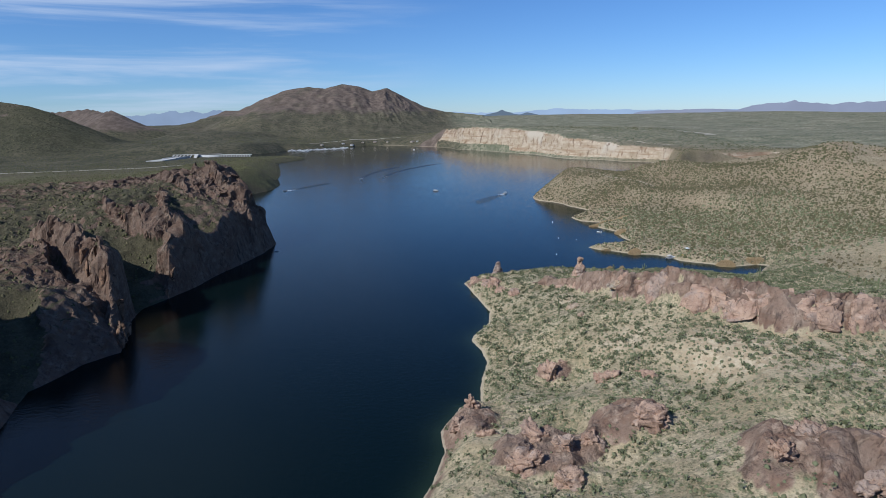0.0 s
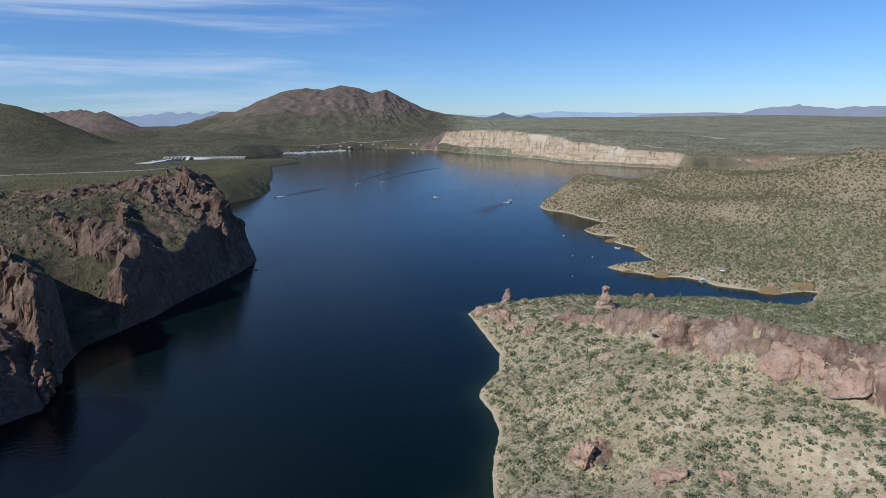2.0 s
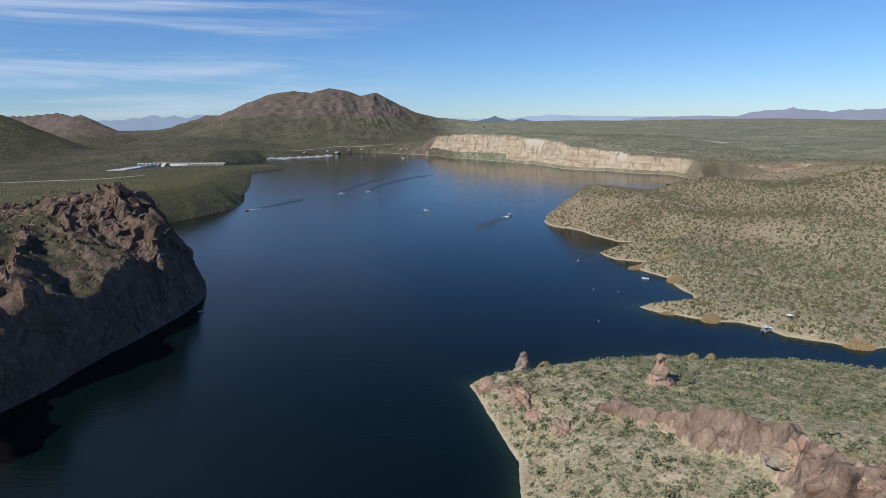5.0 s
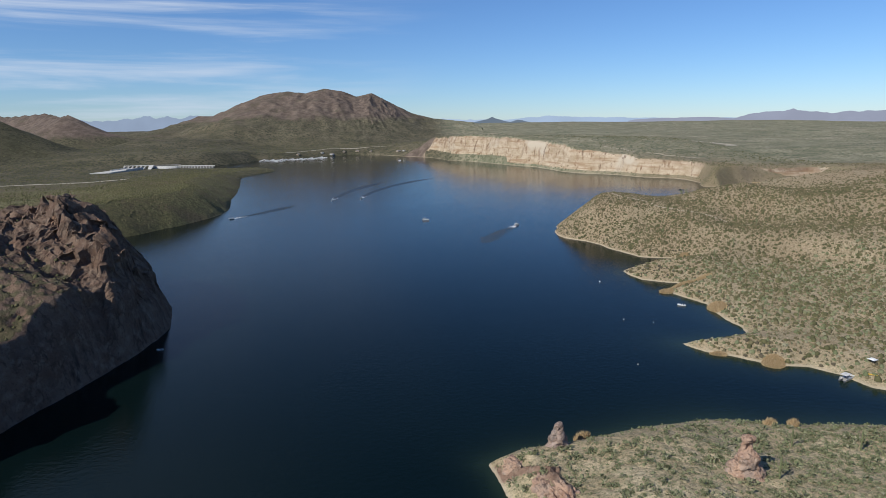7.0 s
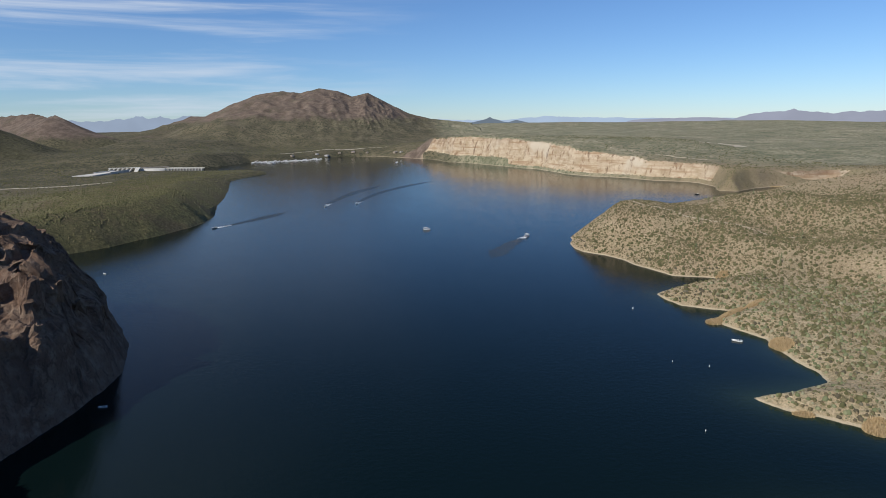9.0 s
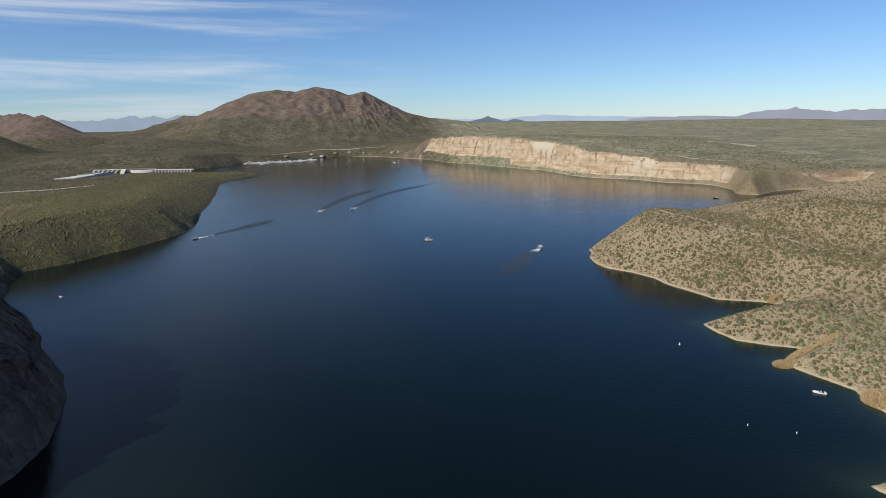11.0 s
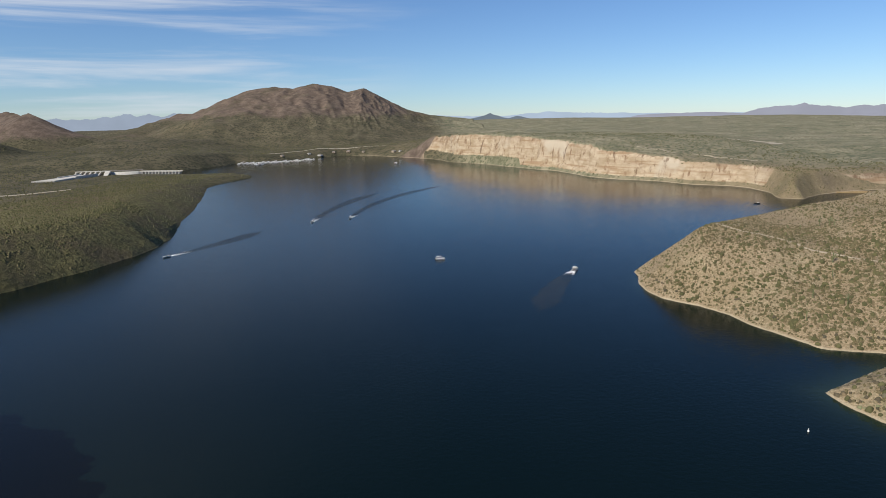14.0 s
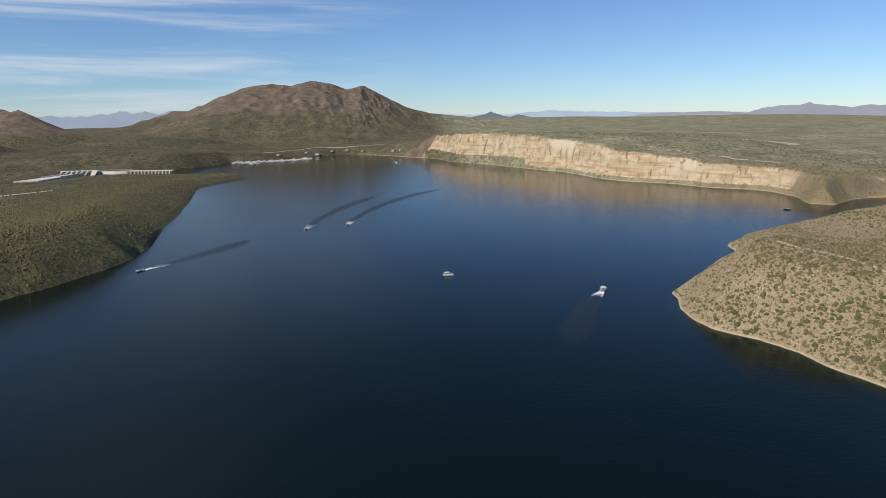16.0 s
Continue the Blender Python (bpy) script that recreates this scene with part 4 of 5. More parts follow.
RED_ROCK, TAN_ROCK = rock_mat("red_rock", 1.62), rock_mat("tan_rock", 1.6, -0.1, 1.13)
GREY_ROCK = rock_mat("grey_brown_rock", 1.3, 0.3)


def ball(level):
    bm = bmesh.new()
    bmesh.ops.create_icosphere(bm, subdivisions=level, radius=1)
    v = np.array([p.co[:] for p in bm.verts])
    f = np.array([[p.index for p in q.verts] for q in bm.faces])
    bm.free()
    return v, f


BALL, BALL_COARSE = ball(5), ball(4)


def rock_mesh(size, seed, rough=0.2, block=0.62, sphere=BALL, tall=0.85):
    """A weathered rock mass: a rounded block split by joints into lesser blocks, metres in x, y, z."""
    v, f = sphere
    p = np.sign(v) * np.abs(v) ** block
    p = p / np.maximum(1, np.linalg.norm(p, axis=1, keepdims=True) / 1.25)
    span = np.array(size, float)
    p = p * span / 2
    rng = np.random.default_rng(seed)
    for k in range(12):                                   # flat fracture faces
        n = rng.normal(0, 1, 3) * (1, 1, 0.7)
        n = n / np.linalg.norm(n)
        over = p @ n - np.linalg.norm(n * span) / 2 * rng.uniform(0.55, 0.9)
        p = p - np.maximum(over, 0)[:, None] * n * 0.92
    unit = max(2.0, float(np.prod(span)) ** (1 / 3) * 0.36)
    q = p + seed * 31.7
    warp = np.stack([grain3(q[:, 0] / 2.3, q[:, 1] / 2.3, q[:, 2] / 2.3, seed + c) for c in (41, 42, 43)], 1) * 0.45
    push = 0
    for grade, amp, wide in ((1.0, 1.0, 0.16), (0.5, 0.5, 0.2)):      # joint blocks of two sizes
        cell = unit * grade * np.array([1.15, 1.15, tall])
        count = min(160, max(10, int(np.prod(span / cell + 1) * 0.9)))
        seeds = rng.uniform(-0.55, 0.55, (count, 3)) * span / cell
        far = np.sqrt((((p + warp)[:, None] / cell - seeds[None]) ** 2).sum(2))
        order = np.argpartition(far, 1, axis=1)[:, :2]
        two = np.take_along_axis(far, order, 1)
        swap = two[:, 0] > two[:, 1]
        home = np.where(swap, order[:, 1], order[:, 0])
        gap = np.abs(two[:, 1] - two[:, 0])
        push = push + amp * (0.75 * rng.uniform(-1, 1, count)[home] * np.clip(gap / wide, 0, 1) - 1.3 * np.exp(-(gap / wide) ** 2))
    fine = grain3(q[:, 0] / 0.9, q[:, 1] / 0.9, q[:, 2] / 0.7, seed) + 0.6 * grain3(q[:, 0] / 0.45, q[:, 1] / 0.45, q[:, 2] / 0.4, seed + 1)
    p = p + v * (rough * unit * (push + 0.5 * fine))[:, None]
    return p, f


def ground_at(x, y):
    return float(land(np.array([float(x)]), np.array([float(y)]))[0][0])


def rock_thing(name, label, x, y, size, turn, seed, material, sink=0.3, rough=0.2, block=0.62, group="", tip=0):
    p, f = rock_mesh(size, seed, rough, block)
    ob = tagged(new(name, mesh_from(name, p, f, material)), label, "rock", group)
    low = sum(ground_at(x + dx, y + dy) for dx, dy in ((0, 0), (0, 0), (size[0] * .25, 0), (-size[0] * .25, 0), (0, size[1] * .25), (0, -size[1] * .25))) / 6
    ob.matrix_world = pose(x, y, low + size[2] * (0.5 - sink), tip, 0, turn)
    return ob


def rock_band(label, group, crest, stride, size, offset, lean, seed, material, sphere, tall=0.85, gaps=()):
    """Jointed rock masses side by side under a crest line, standing out on its sunny flank."""
    pts = np.array(crest, float)
    leg = np.r_[0, np.cumsum(np.hypot(*np.diff(pts[:, :2], axis=0).T))]
    rng = np.random.default_rng(seed)
    for k, s in enumerate(np.arange(stride * 0.4, leg[-1], stride)):
        s = s + rng.uniform(-0.2, 0.2) * stride
        if any(a < s < b for a, b in gaps):
            continue
        x, y, z = (np.interp(s, leg, pts[:, c]) for c in range(3))
        tx, ty = (np.interp(s + 3, leg, pts[:, c]) - np.interp(s - 3, leg, pts[:, c]) for c in range(2))
        turn = math.atan2(ty, tx)
        out = offset * rng.uniform(0.7, 1.3)
        dims = [c * rng.uniform(0.8, 1.25) for c in size]
        p, f = rock_mesh(dims, seed + k, 0.15, 0.55, sphere, tall)
        ob = tagged(new("rock_outcrop", mesh_from("rock_outcrop", p, f, material)), label, "rock", group)
        x, y = x + out * math.sin(turn), y - out * math.cos(turn)
        top = min(z + rng.uniform(-1.5, 0.6), ground_at(x, y) + dims[2] * 0.45)
        ob.matrix_world = pose(x, y, top - dims[2] / 2, -lean * rng.uniform(0.6, 1.4), rng.uniform(-8, 8), math.degrees(turn) + rng.uniform(-12, 12))


rock_band("reddish brown jointed rock wall along the ridge", "rock wall of the peninsula", WALL_CREST[1], 8.0, (14, 8, 21), 1.8, 20, 400, RED_ROCK, BALL, 0.85, ((13, 20), (62, 68), (112, 121)))
rock_band("low reddish rock ridge running to the peninsula's point", "rocks at the point", WALL_CREST[0][1:], 6.5, (10, 6, 9), 1.6, 24, 430, RED_ROCK, BALL)
DARK_ROCK = rock_mat("dark_red_rock", 0.92, -0.2, 1.0, 0.9)
for k, fin in enumerate(FINS):
    rock_band("dark red-brown crag of the cliff above the lake", "crags of the western cliff", fin, 5.0, (7.5, 5, 22), 1.4, 6, 440 + 40 * k, DARK_ROCK, BALL_COARSE, 2.6)
POINT = [(31, 320, 12, 7, 6, -62, .52), (20, 338, 9, 6, 5, -40, .5), (38, 297, 10, 7, 6, -75, .52)]
for k, (x, y, a, b, c, turn, sink) in enumerate(POINT):
    rock_thing("rock_outcrop", "low reddish rock slab at the peninsula's point", x, y, (a, b, c), turn, 60 + k, RED_ROCK, sink, 0.2, 0.6, "rocks at the point")
BOULDERS = [(54, 143, 13, 8, 7, -8, .45), (39, 141, 8, 6, 6, 12, .45), (31, 139, 6, 5, 6, 0, .4), (25, 147, 12, 8, 7, -30, .48),
            (19, 135, 11, 8, 7, 10, .48), (30, 128, 10, 8, 6, 30, .5), (8, 174, 5, 5, 8, 0, .3), (4, 166, 7, 5, 6, 40, .42), (13, 158, 7, 5, 5, -20, .48),
            (38, 197, 6, 6, 9, 10, .32), (53, 176, 9, 6, 5, -10, .48), (64, 172, 7, 5, 4, -20, .5), (44, 205, 5, 4, 3, 30, .5)]
for k, (x, y, a, b, c, turn, sink) in enumerate(BOULDERS):
    rock_thing("boulder", "rounded red-brown boulder with dark cracks among scrub", x, y, (a * 1.25, b * 1.25, c * 1.15), turn, 80 + k, RED_ROCK, sink + 0.12, 0.24, 0.62, "boulders near the shore")
KNOLLS = [(79, 113, 14, 9, 9, -10, .46), (91, 110, 11, 8, 7, 10, .48), (69, 109, 9, 7, 6, 30, .48), (84, 101, 14, 9, 8, 0, .48)]
for k, (x, y, a, b, c, turn, sink) in enumerate(KNOLLS):
    rock_thing("rock_outcrop", "broken red rock knoll with weathered ledges", x, y, (a, b, c), turn, 110 + k, RED_ROCK, sink + 0.16, 0.3, 0.6, "rock knoll")
for k, (x, y, a, b, c, turn, sink) in enumerate([(101, 108, 15, 10, 6, 10, .45), (77, 250, 9, 6, 5, -50, .5), (58, 247, 8, 6, 4, -50, .55), (56, 226, 6, 5, 3, -40, .55)]):
    rock_thing("rock_outcrop", "pale tan weathered rock slab on the slope", x, y, (a, b, c), turn, 130 + k, TAN_ROCK, sink, 0.16, 0.7, "pale slabs")


def spire(label, x, y, height, widths, lean, seed, material):
    """A standing rock pinnacle: rings of uneven width, stacked and jointed."""
    sides, rings = 28, 40
    t = np.linspace(0, 1, rings)
    w = np.interp(t, *zip(*widths)) / 2
    a = np.arange(sides) * math.tau / sides
    T, A = np.meshgrid(t, a, indexing="ij")
    R = np.repeat(w[:, None], sides, 1)
    px, py, pz = R * np.cos(A), R * np.sin(A) * 0.8, T * height - 1.5
    n = grain3(px / 1.8 + seed, py / 1.8, pz / 2.6, seed) * 0.75 + grain3(px / .8, py / .8, pz / .9 + seed, seed + 1) * 0.34
    n = n - 0.7 * np.exp(-(grain3(px / 2, py / 2, pz / 1.5, seed + 2) / 0.09) ** 2)
    px, py = px + n * np.cos(A) + lean[0] * T, py + n * np.sin(A) + lean[1] * T
    v = np.stack([px, py, pz], -1).reshape(-1, 3)
    v = np.concatenate([v, [[lean[0], lean[1], height - 1.3]]])
    i, j = np.meshgrid(np.arange(rings - 1), np.arange(sides), indexing="ij")
    j2 = (j + 1) % sides
    q = np.stack([i * sides + j, i * sides + j2, (i + 1) * sides + j2, (i + 1) * sides + j], -1).reshape(-1, 4)
    tri = np.concatenate([q[:, [0, 1, 2]], q[:, [0, 2, 3]], [[(rings - 1) * sides + k, (rings - 1) * sides + (k + 1) % sides, rings * sides] for k in range(sides)]])
    me = mesh_from("rock_spire", v, tri, material)
    ob = tagged(new("rock_spire", me), label, "rock spire", "rock spires")
    ob.matrix_world = pose(x, y, ground_at(x, y), 0, 0, 0)
    return ob


spire("slender grey-brown rock pinnacle standing near the water", 34, 345, 9.0, [(0, 9.5), (.25, 6.8), (.45, 5.0), (.8, 3.4), (.95, 2.6), (1, 1.0)], (0.9, 0), 7, GREY_ROCK)
spire("stepped red rock pinnacle with a pale cap stone", 79, 323, 12.5, [(0, 12), (.2, 9.5), (.4, 6.6), (.62, 5.0), (.72, 3.0), (.78, 2.6), (.86, 3.4), (.95, 3.0), (1, 1.2)], (-0.8, 0), 19, RED_ROCK)


# ---------------------------------------------------------------- mesh parts
def part(name, bm, material, parent, label=""):
    """One mesh under a thing or a part; empties the bmesh."""
    me = bpy.data.meshes.new(name)
    bm.to_mesh(me)
    bm.free()
    me.materials.append(material)
    ob = new(name, me)
    ob.parent = parent
    return tagged(ob, label)


def thing(name, label, category, group=""):
    return tagged(new(name), label, category, group)


def box(bm, x0, x1, y0, y1, z0, z1, bevel=0.0):
    made = bmesh.ops.create_cube(bm, size=1, matrix=Matrix.Translation(((x0 + x1) / 2, (y0 + y1) / 2, (z0 + z1) / 2)) @ Matrix.Diagonal((x1 - x0, y1 - y0, z1 - z0, 1)))
    if bevel:
        edges = list({e for v in made["verts"] for e in v.link_edges})
        bmesh.ops.bevel(bm, geom=edges, offset=bevel, segments=2, affect="EDGES", profile=0.5)
    return bm


def tube(bm, a, b, r0, r1, sides=8):
    a, b = Vector(a), Vector(b)
    m = Matrix.Translation((a + b) / 2) @ (b - a).to_track_quat("Z", "Y").to_matrix().to_4x4()
    bmesh.ops.create_cone(bm, cap_ends=True, segments=sides, radius1=r0, radius2=r1, depth=(b - a).length, matrix=m)
    return bm


def loft(bm, sections):
    """Skin over sections, each a list of points; ends closed."""
    rings = [[bm.verts.new(p) for p in s] for s in sections]
    n = len(rings[0])
    for a, b in zip(rings, rings[1:]):
        for i in range(n):
            bm.faces.new((a[i], a[(i + 1) % n], b[(i + 1) % n], b[i]))
    bm.faces.new(rings[0][::-1])
    bm.faces.new(rings[-1])
    bmesh.ops.recalc_face_normals(bm, faces=bm.faces)
    return bm


WHITE = plain_mat("white_gelcoat", (0.78, 0.78, 0.76), 0.3)
OFF_WHITE = plain_mat("weathered_white", (0.62, 0.60, 0.56), 0.6)
DARK = plain_mat("dark_vinyl", (0.035, 0.037, 0.042), 0.5)
BLUE = plain_mat("blue_canvas", (0.05, 0.09, 0.2), 0.8)
GLASS = plain_mat("smoked_glass", (0.03, 0.04, 0.045), 0.08)
ALLOY = plain_mat("brushed_alloy", (0.5, 0.5, 0.52), 0.35, 0.9)
CONCRETE = plain_mat("pale_concrete", (0.52, 0.50, 0.45), 0.85, spread=0.18, size=6)
CONCRETE_DARK = plain_mat("dark_concrete", (0.27, 0.25, 0.22), 0.9, size=5)
DECKING = plain_mat("grey_decking", (0.33, 0.31, 0.28), 0.8)
GRAVEL = plain_mat("pale_gravel", (0.42, 0.37, 0.29), 0.95, size=5)
TRAIL_DIRT = plain_mat("trail_dirt", (0.40, 0.34, 0.25), 0.95, size=3)
YELLOW = plain_mat("yellow_plastic", (0.62, 0.42, 0.05), 0.5)
TAN_WALL = plain_mat("tan_stucco", (0.42, 0.34, 0.25), 0.9)
ROOF_TAN = plain_mat("tan_metal_roof", (0.36, 0.31, 0.26), 0.6)
CACTUS = plain_mat("saguaro_skin", (0.16, 0.175, 0.085), 0.7, spread=0.35, size=0.8)


# ---------------------------------------------------------------- boats
def speedboat(label, group, hull_mat=WHITE, trim=DARK):
    """A runabout about 6.5 m long, bow towards +y."""
    ob = thing("speedboat", label, "boat", group)
    secs = []
    for y, w, keel, top in ((-3.1, 1.05, -0.25, 0.75), (-1.5, 1.15, -0.3, 0.8), (0.4, 1.15, -0.3, 0.85), (1.8, 0.9, -0.2, 0.95), (2.8, 0.45, 0.1, 1.02), (3.3, 0.06, 0.55, 1.06)):
        secs.append([(-w, y, top), (-w * 0.85, y, 0.15 + 0.5 * max(0, keel)), (0, y, keel), (w * 0.85, y, 0.15 + 0.5 * max(0, keel)), (w, y, top), (w * 0.8, y, top + 0.05), (-w * 0.8, y, top + 0.05)])
    part("hull", loft(bmesh.new(), secs), hull_mat, ob)
    part("cockpit", box(bmesh.new(), -0.8, 0.8, -2.4, 0.3, 0.82, 0.92, 0.03), trim, ob, "dark cockpit floor")
    for x in (-0.45, 0.45):
        part("seat", box(bmesh.new(), x - 0.28, x + 0.28, -0.9, -0.35, 0.9, 1.35, 0.05), OFF_WHITE, ob)
    part("rear_bench", box(bmesh.new(), -0.8, 0.8, -2.5, -1.9, 0.9, 1.3, 0.06), OFF_WHITE, ob)
    bm = bmesh.new()
    loft(bm, [[(-0.85, 0.15, 0.9), (-0.8, 0.2, 0.9), (-0.7, 0.0, 1.45), (-0.75, -0.05, 1.45)], [(0.85, 0.15, 0.9), (0.8, 0.2, 0.9), (0.7, 0.0, 1.45), (0.75, -0.05, 1.45)]])
    part("windshield", bm, GLASS, ob, "tinted windshield")
    bm = box(bmesh.new(), -0.25, 0.25, -3.55, -3.1, 0.35, 1.1, 0.08)
    part("outboard_motor", bm, trim, ob, "dark outboard motor")
    return ob


def pontoon(label, group):
    """A pontoon boat about 7.5 m long with a canopy, bow towards +y."""
    ob = thing("pontoon_boat", label, "boat", group)
    for x in (-0.95, 0.95):
        bm = tube(bmesh.new(), (x, -3.6, 0.1), (x, 3.0, 0.1), 0.33, 0.33, 12)
        tube(bm, (x, 3.0, 0.1), (x, 3.8, 0.3), 0.33, 0.05, 12)
        part("pontoon", bm, ALLOY, ob, "bare alloy pontoon tube")
    part("deck", box(bmesh.new(), -1.25, 1.25, -3.6, 3.3, 0.45, 0.55, 0.02), DECKING, ob)
    for x in (-1.22, 1.22):
        part("side_panel", box(bmesh.new(), x - 0.03, x + 0.03, -3.2, 3.1, 0.6, 1.2, 0.01), WHITE, ob)
    part("front_panel", box(bmesh.new(), -1.2, 1.2, 3.1, 3.16, 0.6, 1.2, 0.01), WHITE, ob)
    part("bench", box(bmesh.new(), -1.1, -0.5, -2.8, -0.3, 0.56, 1.0, 0.05), OFF_WHITE, ob)
    part("console", box(bmesh.new(), 0.45, 1.05, -0.4, 0.3, 0.56, 1.4, 0.05), WHITE, ob)
    top = part("canopy", box(bmesh.new(), -1.25, 1.25, -3.0, 0.8, 2.35, 2.43, 0.03), OFF_WHITE, ob, "pale canvas canopy")
    for x in (-1.15, 1.15):
        for y in (-2.8, 0.6):
            part("post", tube(bmesh.new(), (x, y, 0.55), (x, y, 2.36), 0.025, 0.025, 6), ALLOY, top)
    part("outboard_motor", box(bmesh.new(), -0.25, 0.25, -4.1, -3.6, 0.2, 1.1, 0.08), DARK, ob, "dark outboard motor")
    return ob


# where the boats lie on the water: x, y, heading (degrees from +y, to the left)
RUN = "boats under way on the open lake"
speedboat("white speedboat running fast across open water", RUN).matrix_world = pose(-128, 985, 0.05, 3, 0, 178)
speedboat("white wake boat running beside another across the lake", RUN, trim=BLUE).matrix_world = pose(-91, 1003, 0.05, 3, 0, 172)
pontoon("white pontoon boat with a pale canopy crossing the lake", RUN).matrix_world = pose(86, 760, 0.0, 0, 0, -32)
pontoon("white pontoon boat drifting still in mid lake", "drifting boats").matrix_world = pose(-3, 803, 0.0, 0, 0, -85)
speedboat("small white runabout close to the brushy western shore", RUN).matrix_world = pose(-216, 838, 0.05, 2, 0, 150)
speedboat("small white fishing boat drifting off the western shore", "drifting boats").matrix_world = pose(-231, 655, 0, 0, 0, 60) @ Matrix.Scale(0.6, 4)
speedboat("small pale fishing boat below the dark cliff", "drifting boats").matrix_world = pose(-126, 447, 0, 0, 0, 95) @ Matrix.Scale(0.5, 4)
pontoon("white pontoon boat far out near the marina", "drifting boats").matrix_world = pose(-70, 1835, 0, 0, 0, 80)
speedboat("dark small boat below the buff cliff", "drifting boats", hull_mat=DARK).matrix_world = pose(366, 1031, 0, 0, 0, 70)
speedboat("white boat anchored in the shallow bay", "moored boats").matrix_world = pose(136, 494, 0, 0, 0, 60) @ Matrix.Scale(0.7, 4)

# beach landing with a moored boat, shade and kayak
pontoon("white pontoon boat nosed onto the sandy beach", "moored boats").matrix_world = pose(159, 396.5, 0.05, 0, 0, -62)
shade = thing("beach_shelter", "white fabric beach shelter on four thin poles", "shelter")
roof = bmesh.new()
loft(roof, [[(-1.8, -1.8, 2.1), (1.8, -1.8, 2.1), (1.8, 1.8, 2.1), (-1.8, 1.8, 2.1)], [(-1.75, -1.75, 2.25), (1.75, -1.75, 2.25), (1.75, 1.75, 2.25), (-1.75, 1.75, 2.25)],
            [(-.2, -.2, 2.8), (.2, -.2, 2.8), (.2, .2, 2.8), (-.2, .2, 2.8)]])
part("canopy", roof, WHITE, shade)
for sx in (-1.7, 1.7):
    for sy in (-1.7, 1.7):
        part("pole", tube(bmesh.new(), (sx, sy, -0.3), (sx, sy, 2.12), 0.04, 0.04, 6), ALLOY, shade)
shade.matrix_world = pose(172, 401, ground_at(172, 401) + 0.1, 0, 0, 20) @ Matrix.Scale(0.75, 4)
kayak = thing("kayak", "yellow plastic kayak pulled up on the sand", "kayak")
ks = []
for y, w in ((-1.9, .03), (-1.2, .28), (0, .4), (1.2, .28), (1.9, .03)):
    ks.append([(-w, y, .18), (-w * .7, y, 0), (w * .7, y, 0), (w, y, .18), (w * .5, y, .3), (-w * .5, y, .3)])
part("hull", loft(bmesh.new(), ks), YELLOW, kayak)
part("seat_well", box(bmesh.new(), -.22, .22, -.5, .4, .28, .33, .02), DARK, kayak)
kayak.matrix_world = pose(167, 393.5, ground_at(167, 393.5) + 0.12, 0, 0, 55)


def buoy():
    ob = thing("marker_buoy", "white marker buoy floating off the shore", "buoy", "marker buoys")
    bm = tube(bmesh.new(), (0, 0, -0.3), (0, 0, 0.9), 0.55, 0.4, 14)
    part("float", bm, WHITE, ob)
    part("pole", tube(bmesh.new(), (0, 0, 0.9), (0, 0, 1.9), 0.18, 0.12, 10), WHITE, ob)
    part("cap", tube(bmesh.new(), (0, 0, 1.9), (0, 0, 2.05), 0.2, 0.05, 10), CONCRETE_DARK, ob, "dark cap")
    return ob


first = buoy()
first.matrix_world = pose(106, 546, 0) @ Matrix.Scale(0.62, 4)
for x, y in ((97, 473), (84, 416), (110, 467)):
    copy_thing(first, pose(x, y, 0, 0, 0, x * 7) @ Matrix.Scale(0.62, 4))


# foam and churned water behind the running boats
def foam_mat():
    m = Mat("foam", 0.8, 0.2)
    return m.colour(m.mix(m.noise(1.0), (0.7, 0.72, 0.74), (0.85, 0.86, 0.87))).m


def churned_mat():
    m = Mat("churned_water", 0.16, 0.17)
    m.b.inputs["IOR"].default_value = 1.33
    m.put(m.b.inputs["Specular Tint"], (0.56, 0.87, 1.0))
    return m.colour((0.0012, 0.0040, 0.0055)).bump(m.noise(1.6, 4, 0.6), 0.34, 0.8).m


FOAM, CHURN = foam_mat(), churned_mat()


